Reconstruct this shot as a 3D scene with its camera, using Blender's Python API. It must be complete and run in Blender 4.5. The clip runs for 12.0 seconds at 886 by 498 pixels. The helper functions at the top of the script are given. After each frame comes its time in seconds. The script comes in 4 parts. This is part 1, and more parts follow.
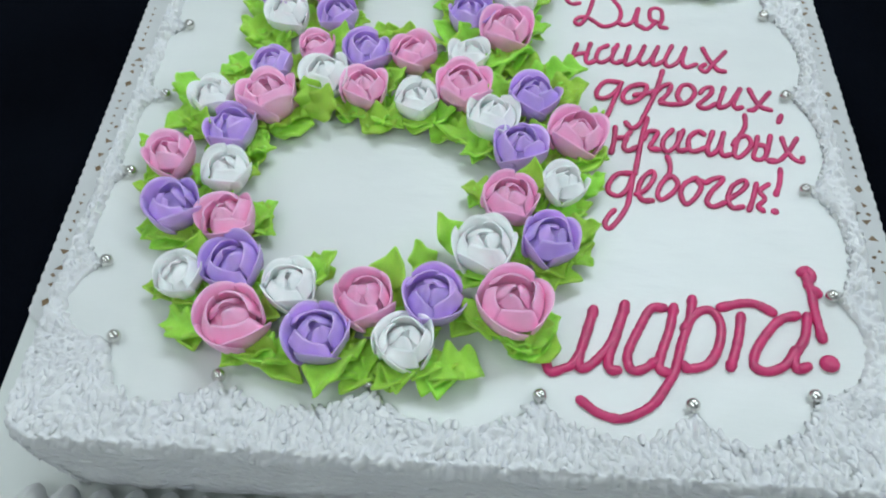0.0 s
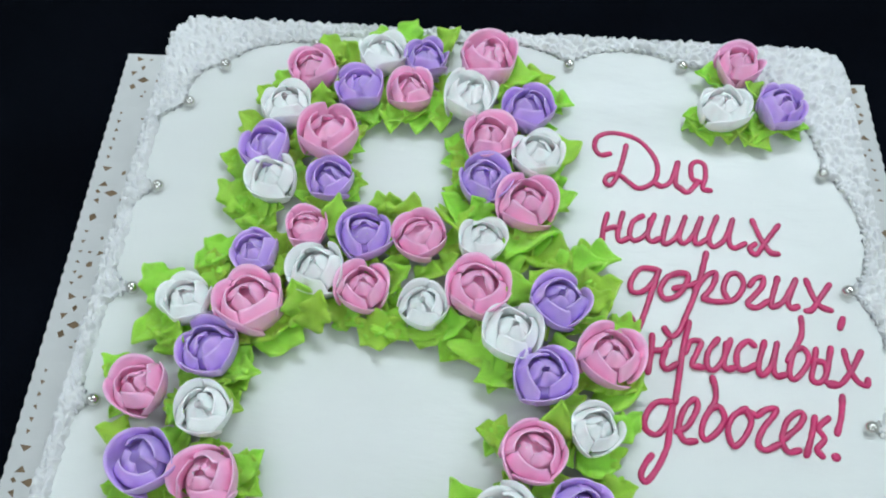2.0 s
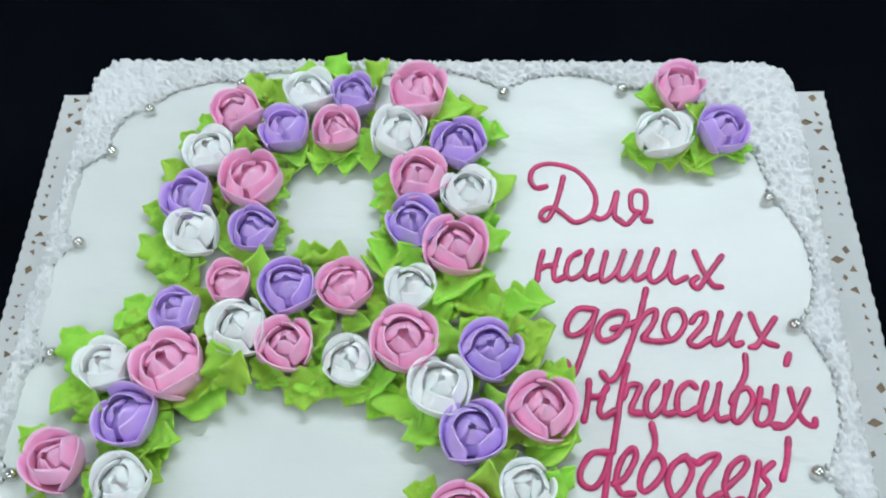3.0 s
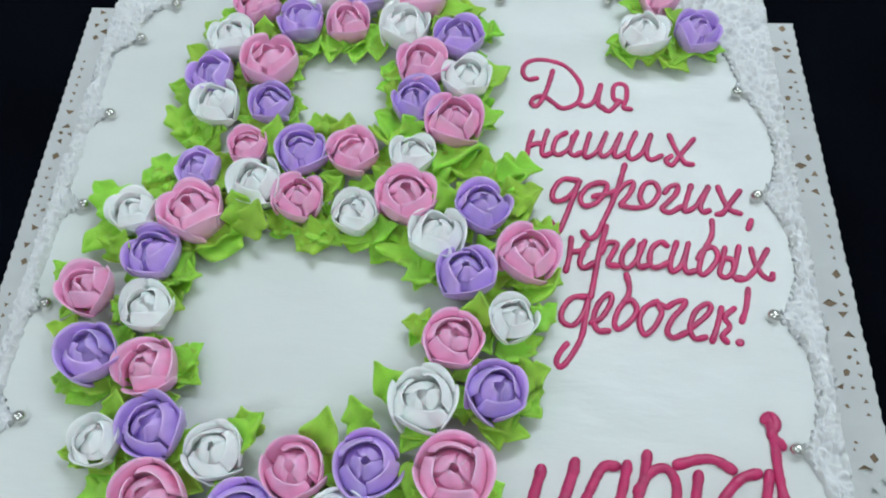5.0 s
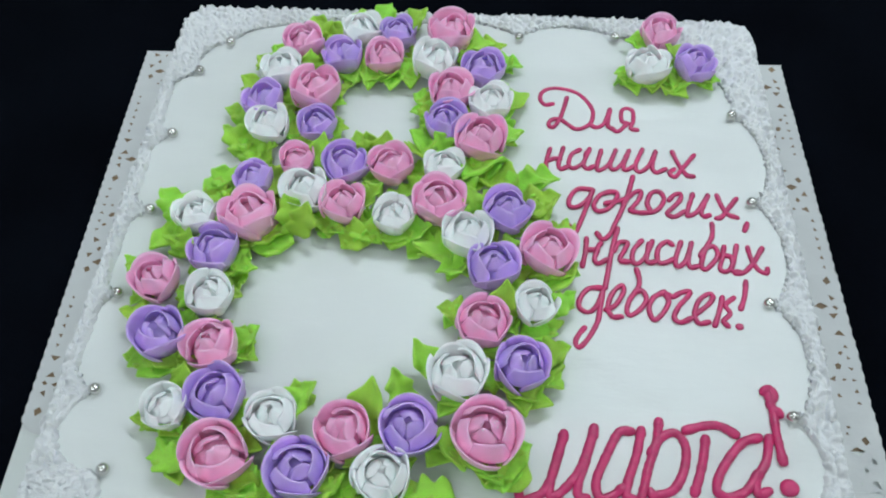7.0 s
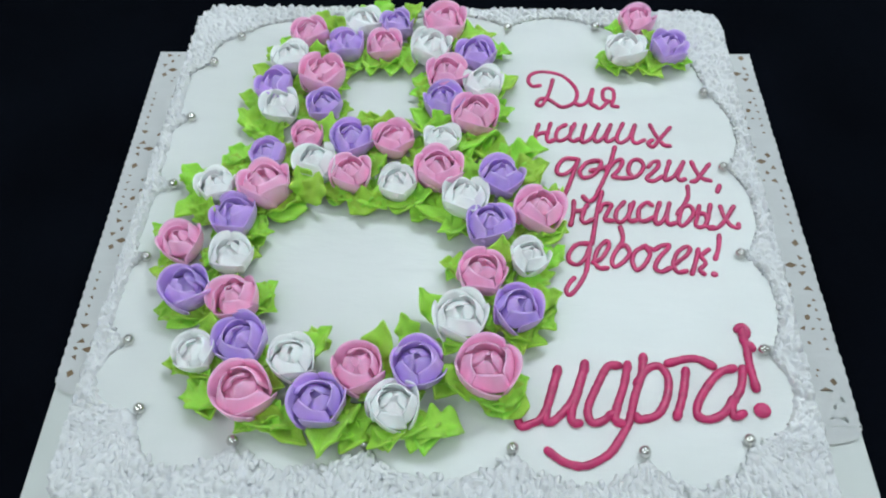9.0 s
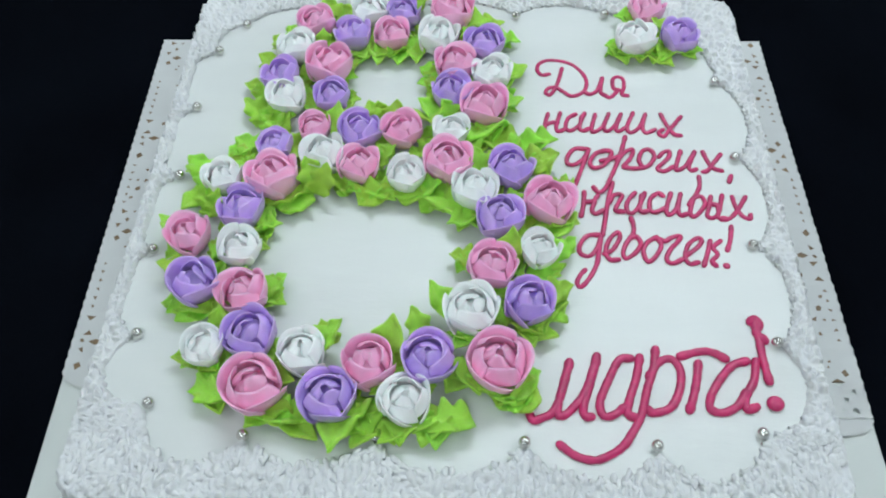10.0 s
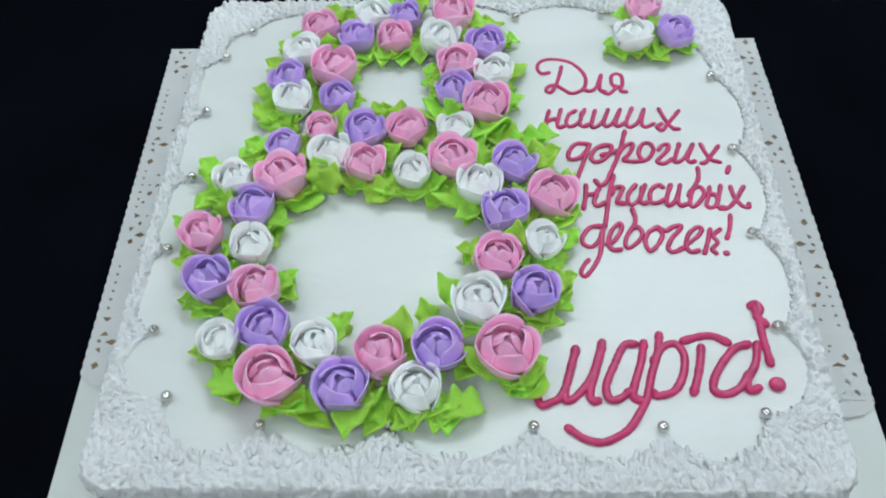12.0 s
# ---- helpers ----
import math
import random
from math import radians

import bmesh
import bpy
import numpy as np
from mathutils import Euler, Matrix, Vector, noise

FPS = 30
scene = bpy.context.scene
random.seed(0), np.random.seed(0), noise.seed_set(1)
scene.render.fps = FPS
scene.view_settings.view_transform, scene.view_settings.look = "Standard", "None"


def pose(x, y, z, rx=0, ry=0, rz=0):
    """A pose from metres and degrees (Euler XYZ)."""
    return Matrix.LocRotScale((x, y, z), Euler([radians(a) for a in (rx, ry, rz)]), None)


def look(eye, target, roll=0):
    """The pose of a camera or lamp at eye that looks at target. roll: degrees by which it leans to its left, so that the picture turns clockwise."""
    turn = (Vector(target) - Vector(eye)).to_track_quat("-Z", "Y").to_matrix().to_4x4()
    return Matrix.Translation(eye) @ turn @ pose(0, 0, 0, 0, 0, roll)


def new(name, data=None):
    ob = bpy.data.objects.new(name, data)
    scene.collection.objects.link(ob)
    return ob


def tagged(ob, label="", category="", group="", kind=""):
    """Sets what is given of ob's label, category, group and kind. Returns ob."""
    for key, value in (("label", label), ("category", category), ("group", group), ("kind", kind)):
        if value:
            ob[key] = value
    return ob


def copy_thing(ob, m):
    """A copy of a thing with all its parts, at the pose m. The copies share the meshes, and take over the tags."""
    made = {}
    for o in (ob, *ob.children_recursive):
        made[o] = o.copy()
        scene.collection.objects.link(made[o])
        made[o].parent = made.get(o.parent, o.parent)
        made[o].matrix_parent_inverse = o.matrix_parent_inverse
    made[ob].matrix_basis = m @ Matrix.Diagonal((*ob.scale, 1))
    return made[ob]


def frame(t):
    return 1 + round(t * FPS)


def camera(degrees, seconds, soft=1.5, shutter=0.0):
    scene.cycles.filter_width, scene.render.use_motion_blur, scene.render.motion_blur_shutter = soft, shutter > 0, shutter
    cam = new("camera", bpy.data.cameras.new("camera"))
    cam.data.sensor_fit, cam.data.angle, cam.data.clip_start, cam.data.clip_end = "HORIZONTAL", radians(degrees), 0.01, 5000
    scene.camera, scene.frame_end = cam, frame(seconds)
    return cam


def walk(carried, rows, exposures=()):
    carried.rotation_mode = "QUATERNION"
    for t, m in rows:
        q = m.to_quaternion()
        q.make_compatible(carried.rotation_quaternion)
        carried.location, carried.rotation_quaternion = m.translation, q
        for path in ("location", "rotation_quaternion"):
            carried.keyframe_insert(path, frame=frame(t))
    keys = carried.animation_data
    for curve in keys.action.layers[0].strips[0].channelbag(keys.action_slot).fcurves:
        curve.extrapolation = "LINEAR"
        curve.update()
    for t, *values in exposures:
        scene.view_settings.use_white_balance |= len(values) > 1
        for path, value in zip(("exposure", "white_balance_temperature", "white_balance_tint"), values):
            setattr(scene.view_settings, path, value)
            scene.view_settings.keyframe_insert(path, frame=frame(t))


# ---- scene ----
cam = camera(52.1, 12.0, soft=2.0)
PATH = [
    (0, (0.017, -0.357, 0.434), (-0.079, 0.822, -1.179), -0.6),
    (0.5, (0.01, -0.325, 0.437), (-0.07, 0.809, -1.209), 0.7),
    (1, (-0.002, -0.279, 0.444), (-0.067, 0.782, -1.249), 2.6),
    (1.5, (-0.007, -0.236, 0.454), (-0.078, 0.799, -1.255), 2.5),
    (2, (-0.003, -0.187, 0.467), (-0.073, 0.801, -1.271), -0.1),
    (2.5, (0.012, -0.152, 0.471), (-0.085, 0.815, -1.277), -3.0),
    (3, (0.039, -0.15, 0.466), (-0.07, 0.806, -1.288), -4.9),
    (3.5, (0.038, -0.174, 0.468), (-0.058, 0.789, -1.282), -3.8),
    (3.7, (0.037, -0.187, 0.464), (-0.031, 0.793, -1.279), -2.3),
    (5.3, (0.038, -0.252, 0.467), (-0.045, 0.76, -1.256), -1.5),
    (5.5, (0.036, -0.259, 0.468), (-0.038, 0.763, -1.249), -1.3),
    (6, (0.034, -0.277, 0.478), (-0.05, 0.802, -1.205), -1.9),
    (6.5, (0.033, -0.295, 0.483), (-0.044, 0.821, -1.175), -1.2),
    (7, (0.026, -0.309, 0.488), (-0.064, 0.845, -1.142), -1.3),
    (9, (0.022, -0.371, 0.502), (-0.045, 0.843, -1.087), -1.4),
    (9.5, (0.021, -0.373, 0.503), (-0.056, 0.837, -1.088), -1.9),
    (10, (0.016, -0.365, 0.501), (-0.05, 0.821, -1.108), -1.5),
    (10.5, (0.01, -0.367, 0.501), (-0.057, 0.813, -1.113), -1.3),
    (11, (0.011, -0.377, 0.503), (-0.064, 0.813, -1.103), -1.7),
    (11.5, (0.015, -0.383, 0.503), (-0.056, 0.809, -1.102), -2.5),
    (12, (0.014, -0.382, 0.506), (-0.058, 0.825, -1.088), -2.9),
]
walk(cam, [(t, look(eye, target, roll)) for t, eye, target, roll in PATH],
     exposures=[(0, -0.03), (3.5, 0.06), (5.5, -0.15), (7.0, -0.14), (9.0, -0.03), (12.0, -0.03)])

# ---- light ----
world = bpy.data.worlds.new("room_air")
scene.world = world
world.use_nodes = True
world.node_tree.nodes["Background"].inputs[0].default_value = (0.6, 0.75, 1.0, 1)
world.node_tree.nodes["Background"].inputs[1].default_value = 0.05


def area_lamp(name, m, sx, sy, watts, colour):
    data = bpy.data.lights.new(name, "AREA")
    data.shape, data.size, data.size_y, data.energy, data.color = "RECTANGLE", sx, sy, watts, colour
    ob = new(name, data)
    ob.matrix_world = m
    return ob


TOP = 0.07            # height of the cake's smooth top
BOARD = 0.0           # upper side of the cake board
TABLE = -0.006        # tabletop
CEIL = 1.85
# the north lamp follows the cast shadows; the other three are added fill
LAMPS = ((0.35, 1.05, 15.4), (-1.5, 0.0, 3.9), (1.55, 0.0, 3.6), (-0.3, -1.35, 5.9))
for lx, ly, watts in LAMPS:
    area_lamp("unseen_ceiling_lamp", pose(lx, ly, CEIL - 0.075), 1.15, 0.26, watts, (0.835, 1.0, 1.135))


# ---- materials ----
def material(name, colour, rough=0.5, metal=0.0, vary=0.08, scale=60.0, bump=0.0, bump_scale=200.0,
             sss=0.0, sss_radius=(0.004, 0.004, 0.004), spec=0.5, coat=0.0, per_object=0.0, stretch=(1, 1, 1)):
    m = bpy.data.materials.new(name)
    m.use_nodes = True
    nt = m.node_tree
    b = nt.nodes["Principled BSDF"]
    b.inputs["Metallic"].default_value = metal
    b.inputs["Specular IOR Level"].default_value = spec
    b.inputs["Coat Weight"].default_value = coat
    b.inputs["Coat Roughness"].default_value = 0.15
    if sss:
        b.inputs["Subsurface Weight"].default_value = sss
        b.inputs["Subsurface Radius"].default_value = sss_radius
        b.inputs["Subsurface Scale"].default_value = 1.0
    co = nt.nodes.new("ShaderNodeTexCoord")
    mp = nt.nodes.new("ShaderNodeMapping")
    mp.inputs["Scale"].default_value = stretch
    nt.links.new(co.outputs["Object"], mp.inputs["Vector"])
    n1 = nt.nodes.new("ShaderNodeTexNoise")
    n1.inputs["Scale"].default_value = scale
    n1.inputs["Detail"].default_value = 6
    nt.links.new(mp.outputs[0], n1.inputs["Vector"])
    ramp = nt.nodes.new("ShaderNodeMapRange")
    ramp.inputs["From Min"].default_value, ramp.inputs["From Max"].default_value = 0.3, 0.7
    ramp.inputs["To Min"].default_value, ramp.inputs["To Max"].default_value = 1 - vary, 1 + vary
    nt.links.new(n1.outputs["Fac"], ramp.inputs["Value"])
    hsv = nt.nodes.new("ShaderNodeHueSaturation")
    hsv.inputs["Color"].default_value = (*colour, 1)
    val = ramp.outputs[0]
    if per_object:
        info = nt.nodes.new("ShaderNodeObjectInfo")
        rr = nt.nodes.new("ShaderNodeMapRange")
        rr.inputs["To Min"].default_value, rr.inputs["To Max"].default_value = 1 - per_object, 1 + per_object
        nt.links.new(info.outputs["Random"], rr.inputs["Value"])
        mul = nt.nodes.new("ShaderNodeMath")
        mul.operation = "MULTIPLY"
        nt.links.new(val, mul.inputs[0])
        nt.links.new(rr.outputs[0], mul.inputs[1])
        val = mul.outputs[0]
        hh = nt.nodes.new("ShaderNodeMapRange")
        hh.inputs["To Min"].default_value, hh.inputs["To Max"].default_value = 0.5 - per_object * 0.12, 0.5 + per_object * 0.12
        nt.links.new(info.outputs["Random"], hh.inputs["Value"])
        nt.links.new(hh.outputs[0], hsv.inputs["Hue"])
    nt.links.new(val, hsv.inputs["Value"])
    nt.links.new(hsv.outputs[0], b.inputs["Base Color"])
    r2 = nt.nodes.new("ShaderNodeMapRange")
    r2.inputs["To Min"].default_value, r2.inputs["To Max"].default_value = max(rough - 0.08, 0.02), min(rough + 0.08, 1)
    nt.links.new(n1.outputs["Fac"], r2.inputs["Value"])
    nt.links.new(r2.outputs[0], b.inputs["Roughness"])
    if bump:
        n2 = nt.nodes.new("ShaderNodeTexNoise")
        n2.inputs["Scale"].default_value = bump_scale
        n2.inputs["Detail"].default_value = 5
        nt.links.new(mp.outputs[0], n2.inputs["Vector"])
        bp = nt.nodes.new("ShaderNodeBump")
        bp.inputs["Strength"].default_value = 1.0
        bp.inputs["Distance"].default_value = bump
        nt.links.new(n2.outputs["Fac"], bp.inputs["Height"])
        nt.links.new(bp.outputs[0], b.inputs["Normal"])
    return m


CREAM = (0.705, 0.73, 0.71)
M_TOP = material("smoothed_cream", CREAM, 0.40, vary=0.03, scale=14, bump=0.0012, bump_scale=26, sss=0.2, sss_radius=(0.002, 0.002, 0.002), stretch=(0.6, 1.6, 1))
M_PIPE = material("piped_cream", (0.74, 0.75, 0.75), 0.5, vary=0.02, scale=90, bump=0.0002, bump_scale=600, spec=0.3, sss=0.25, sss_radius=(0.0014, 0.0014, 0.0012))
M_PINK = material("pink_cream", (1.0, 0.50, 0.715), 0.38, vary=0.05, scale=120, bump=0.0003, bump_scale=130, sss=0.6, sss_radius=(0.0022, 0.0018, 0.0019), per_object=0.07)
M_VIOLET = material("violet_cream", (0.61, 0.44, 0.86), 0.38, vary=0.05, scale=120, bump=0.0003, bump_scale=130, sss=0.6, sss_radius=(0.0022, 0.0018, 0.0019), per_object=0.08)
M_WHITE = material("white_cream", (0.96, 0.97, 0.96), 0.38, vary=0.02, scale=120, bump=0.0003, bump_scale=130, sss=0.6, sss_radius=(0.0022, 0.0018, 0.0019), per_object=0.03)
M_LEAF = material("green_cream", (0.43, 0.80, 0.09), 0.34, vary=0.18, scale=70, bump=0.0003, bump_scale=260, sss=0.5, sss_radius=(0.0014, 0.0018, 0.0008), per_object=0.13)
M_GEL = material("crimson_gel", (0.54, 0.022, 0.13), 0.38, vary=0.18, scale=150, bump=0.0003, bump_scale=350, sss=0.1, coat=0.08)
M_SILVER = material("silver_sugar", (0.72, 0.71, 0.68), 0.12, metal=1.0, vary=0.05, scale=300)
M_SUGAR = material("sugar", (0.9, 0.9, 0.9), 0.12, vary=0.02, spec=0.8)
M_PAPER = material("doily_paper", (0.60, 0.61, 0.60), 0.75, vary=0.04, scale=40, bump=0.0003, bump_scale=160)
M_BOARD = material("coated_board", (0.66, 0.69, 0.66), 0.35, vary=0.03, scale=20)
M_KRAFT = material("kraft_card", (0.23, 0.15, 0.08), 0.5, vary=0.2, scale=60)
M_CLOTH = material("black_cloth", (0.0022, 0.0030, 0.0050), 0.95, vary=0.3, scale=9, bump=0.0004, bump_scale=500, spec=0.01)
M_WALL = material("wall_paint", (0.72, 0.73, 0.73), 0.8, vary=0.04, scale=3)
M_CEIL = material("ceiling_paint", (0.75, 0.75, 0.74), 0.85, vary=0.02, scale=3)
M_FLOOR = material("floor_vinyl", (0.20, 0.17, 0.14), 0.5, vary=0.2, scale=5)
M_METAL = material("lamp_housing", (0.7, 0.7, 0.7), 0.4, vary=0.03, scale=20)
M_LEG = material("table_leg_wood", (0.12, 0.07, 0.04), 0.5, vary=0.25, scale=25, stretch=(1, 1, 0.1))
M_GLOW = bpy.data.materials.new("lamp_diffuser")
M_GLOW.use_nodes = True
M_GLOW.node_tree.nodes["Principled BSDF"].inputs["Emission Color"].default_value = (0.93, 1.0, 0.99, 1)
M_GLOW.node_tree.nodes["Principled BSDF"].inputs["Emission Strength"].default_value = 6.0
COLOUR = {"K": (M_PINK, "pink"), "V": (M_VIOLET, "violet"), "W": (M_WHITE, "white")}


# ---- mesh helpers ----
def link_mesh(name, me, mat, parent=None, label="", smooth=True):
    me.materials.append(mat)
    if smooth:
        me.polygons.foreach_set("use_smooth", [True] * len(me.polygons))
    ob = new(name, me)
    if parent:
        ob.parent = parent
    if label:
        ob["label"] = label
    return ob


def part(name, bm, mat, parent=None, label="", smooth=True):
    me = bpy.data.meshes.new(name)
    bm.to_mesh(me)
    bm.free()
    return link_mesh(name, me, mat, parent, label, smooth)


def raw(name, verts, faces, mat, parent=None, label="", smooth=True):
    me = bpy.data.meshes.new(name)
    me.from_pydata(verts, [], faces)
    me.validate()
    return link_mesh(name, me, mat, parent, label, smooth)


def box_bm(x0, x1, y0, y1, z0, z1, bevel=0.0, segments=2):
    bm = bmesh.new()
    bmesh.ops.create_cube(bm, size=1.0)
    for v in bm.verts:
        v.co = Vector((x0 if v.co.x < 0 else x1, y0 if v.co.y < 0 else y1, z0 if v.co.z < 0 else z1))
    if bevel:
        bmesh.ops.bevel(bm, geom=bm.edges[:], offset=bevel, segments=segments, affect="EDGES", profile=0.5)
    return bm


def sheet(point, nu, nv, thick, foot=1.0):
    """A thin curved sheet with two sides and closed rims; point(u, v) gives its middle. foot: how much thicker it is at v = 0."""
    p = np.array([[point(i / (nu - 1), j / (nv - 1)) for j in range(nv)] for i in range(nu)])
    du = np.gradient(p, axis=0)
    dv = np.gradient(p, axis=1)
    n = np.cross(du, dv)
    n /= np.linalg.norm(n, axis=2, keepdims=True) + 1e-12
    t = np.full((nu, nv, 1), thick / 2) * np.linspace(foot, 1.0, nv)[None, :, None]
    t[0], t[-1], t[:, -1] = thick * 0.28, thick * 0.28, thick * 0.28
    t[:, 0] = thick * 0.28 * foot
    verts = np.concatenate([(p + n * t).reshape(-1, 3), (p - n * t).reshape(-1, 3)])
    k = nu * nv
    faces = []
    for i in range(nu - 1):
        for j in range(nv - 1):
            a, b, c, d = i * nv + j, i * nv + j + 1, (i + 1) * nv + j + 1, (i + 1) * nv + j
            faces += [(a, d, c, b), (a + k, b + k, c + k, d + k)]
    rim = [i * nv for i in range(nu)] + [(nu - 1) * nv + j for j in range(1, nv)]
    rim += [i * nv + nv - 1 for i in range(nu - 2, -1, -1)] + list(range(nv - 2, 0, -1))
    for a, b in zip(rim, rim[1:] + rim[:1]):
        faces.append((b, a, a + k, b + k))
    return verts.tolist(), faces


# ---- room, table ----
RX, RY0, RY1 = 2.2, -2.2, 2.4
FLOOR = TABLE - 0.74
tagged(part("floor", box_bm(-RX, RX, RY0, RY1, FLOOR - 0.1, FLOOR), M_FLOOR, smooth=False), "brown vinyl floor of the room", "floor", kind="structure")
# ceiling and walls are unseen, added to close the room and bounce fill light
tagged(part("ceiling", box_bm(-RX, RX, RY0, RY1, CEIL, CEIL + 0.1), M_CEIL, smooth=False), "unseen white painted ceiling, added to bounce light", "ceiling", kind="structure")
for name, b in (("wall_north", (-RX, RX, RY1, RY1 + 0.1)), ("wall_south", (-RX, RX, RY0 - 0.1, RY0)),
                ("wall_west", (-RX - 0.1, -RX, RY0, RY1)), ("wall_east", (RX, RX + 0.1, RY0, RY1))):
    tagged(part(name, box_bm(*b, FLOOR, CEIL), M_WALL, smooth=False), "unseen plain painted wall, added to bounce light", "wall", kind="structure")
# unseen fixtures made up to house the key lamp and the fill lamps
for lx, ly, watts in LAMPS:
    lamp = tagged(new("ceiling_light"), "unseen long white ceiling light, added to light the cake", "ceiling light", group="ceiling lights")
    lamp.location = (lx, ly, CEIL)
    part("housing", box_bm(-0.62, 0.62, -0.16, 0.16, -0.045, -0.001, 0.006), M_METAL, lamp, smooth=False)
    part("diffuser", box_bm(-0.59, 0.59, -0.135, 0.135, -0.062, -0.046, 0.004), M_GLOW, lamp, "glowing white diffuser", smooth=False)

table = tagged(new("table"), "table under a black cloth", "table")
table.location = (0, 0.1, 0)
part("tabletop", box_bm(-0.9, 0.9, -0.75, 0.75, TABLE - 0.034, TABLE - 0.004, 0.004), M_LEG, table, smooth=False)
for sx in (-1, 1):
    for sy in (-1, 1):
        part("leg", box_bm(sx * 0.82 - 0.03, sx * 0.82 + 0.03, sy * 0.67 - 0.03, sy * 0.67 + 0.03, FLOOR, TABLE - 0.035, 0.004), M_LEG, table, smooth=False)


def cloth_point(u, v):
    """A cloth over the tabletop that hangs down 0.2 m on all sides."""
    x, y = (u - 0.5) * 2.24, (v - 0.5) * 1.94
    ox, oy = max(abs(x) - 0.91, 0), max(abs(y) - 0.76, 0)
    fold = 0.012 * math.sin(x * 23 + y * 19) * min((ox + oy) / 0.15, 1)
    px = math.copysign(min(abs(x), 0.91) + (0.01 + fold if ox else 0), x)
    py = math.copysign(min(abs(y), 0.76) + (0.01 + fold if oy else 0), y)
    return (px, py + 0.1, TABLE - 0.002 - max(ox, oy))


verts, faces = sheet(cloth_point, 57, 49, 0.003)
tagged(raw("tablecloth", verts, faces, M_CLOTH), "matt black tablecloth spread over the table", "tablecloth")

# ---- board, card and doily ----
BX0, BX1, BY0, BY1 = -0.2415, 0.2535, -0.285, 0.219


def skewed(x, y):
    """The board, card and doily are cut a little out of square and lie slightly turned under the cake."""
    lean = 0.0115 + 0.0215 * (x - BX0) / (BX1 - BX0)
    return x - lean * y, y + 0.011 * x


def skew_mesh(ob):
    for v in ob.data.vertices:
        v.co.x, v.co.y = skewed(v.co.x, v.co.y)
    return ob


tagged(skew_mesh(part("cake_board", box_bm(BX0, BX1, BY0, BY1, TABLE, BOARD - 0.0016, 0.001), M_BOARD, smooth=False)),
       "white coated cardboard cake board on the black cloth", "cake board")
DOILY_FRONT = -0.128
tagged(skew_mesh(part("kraft_card", box_bm(BX0 + 0.003, BX1 - 0.003, DOILY_FRONT + 0.034, BY1 - 0.002, BOARD - 0.0015, BOARD - 0.0007), M_KRAFT, smooth=False)),
       "thin brown card under the lace doily", "card")

doily = tagged(new("lace_doily"), "white paper lace doily with cut-out holes under the cake", "doily")
random.seed(11)
TILE = 0.05


def hole_outline(cx, cy, r, turn, sides, squash):
    pts = []
    for k in range(sides):
        a = 2 * math.pi * k / sides + turn
        rr = r * random.uniform(0.75, 1.15)
        x, y = rr * math.cos(a), rr * math.sin(a) * squash
        pts.append((cx + x * math.cos(turn) - y * math.sin(turn), cy + x * math.sin(turn) + y * math.cos(turn)))
    return pts


def lace_tile(dense, edge):
    """One square of lace, u from the cake (0) to the rim (1), with real holes and a nibbled rim."""
    bm = bmesh.new()
    loops = []
    outer = [(0, 0), (0, TILE)]
    steps = 12
    for k in range(steps + 1):
        y = TILE * (1 - k / steps)
        outer.append((TILE - edge * (0.0009 if k % 2 else 0.0), y))
    loops.append(outer)
    placed = []

    def try_hole(cx, cy, r, squash=0.7, sides=None, turn=None):
        if min(cx, cy, TILE - cy) < r + 0.0012 or cx > TILE - r - 0.0034:
            return
        if all((cx - a) ** 2 + (cy - b) ** 2 > (r + c + 0.0009) ** 2 for a, b, c in placed):
            placed.append((cx, cy, r))
            loops.append(hole_outline(cx, cy, r / 1.02, random.uniform(0, 6.28) if turn is None else turn, sides or random.choice((3, 4, 4, 5)), squash))

    if dense:
        for k in range(7):
            try_hole(0.0425 + random.uniform(-0.002, 0.001), 0.005 + 0.0066 * k, random.uniform(0.0030, 0.0042), 0.8, random.choice((3, 3, 4)))
        for k in range(9):
            a = 2 * math.pi * k / 9
            try_hole(0.022 + 0.0125 * math.cos(a), 0.025 + 0.0125 * math.sin(a), random.uniform(0.0036, 0.0050), 0.65, random.choice((3, 4, 4)), a)
        for k in range(6):
            a = 2 * math.pi * k / 6 + 0.3
            try_hole(0.022 + 0.0055 * math.cos(a), 0.025 + 0.0055 * math.sin(a), 0.0026, 0.8, 3, a)
        for k in range(40):
            try_hole(random.uniform(0.004, 0.045), random.uniform(0.003, 0.047), random.uniform(0.0014, 0.0030))
    else:
        for k in range(6):
            try_hole(0.043, 0.006 + 0.0078 * k, 0.0022, 0.7, 3)
        for k in range(13):
            try_hole(random.uniform(0.008, 0.042), random.uniform(0.003, 0.047), random.uniform(0.0014, 0.0032))
    edges = []
    for lp in loops:
        vs = [bm.verts.new((x, y, 0)) for x, y in lp]
        edges += [bm.edges.new((a, b)) for a, b in zip(vs, vs[1:] + vs[:1])]
    bmesh.ops.triangle_fill(bm, use_beauty=True, use_dissolve=False, edges=edges, normal=(0, 0, 1))
    me = bpy.data.meshes.new("lace_panel")
    bm.to_mesh(me)
    bm.free()
    me.materials.append(M_PAPER)
    return me


tiles = [lace_tile(True, 1), lace_tile(False, 1), lace_tile(True, 1), lace_tile(False, 1)]
DZ = BOARD + 0.0002


def lay_lace(m, k):
    ob = new("lace_panel", tiles[k % 4])
    ob.parent = doily
    x, y, _ = m @ Vector((TILE / 2, TILE / 2, 0))
    lean = 0.0115 + 0.0215 * (x - BX0) / (BX1 - BX0)
    slant = Matrix.Identity(4)
    slant[0][1], slant[1][0] = -lean, 0.011
    ob.matrix_basis = slant @ m


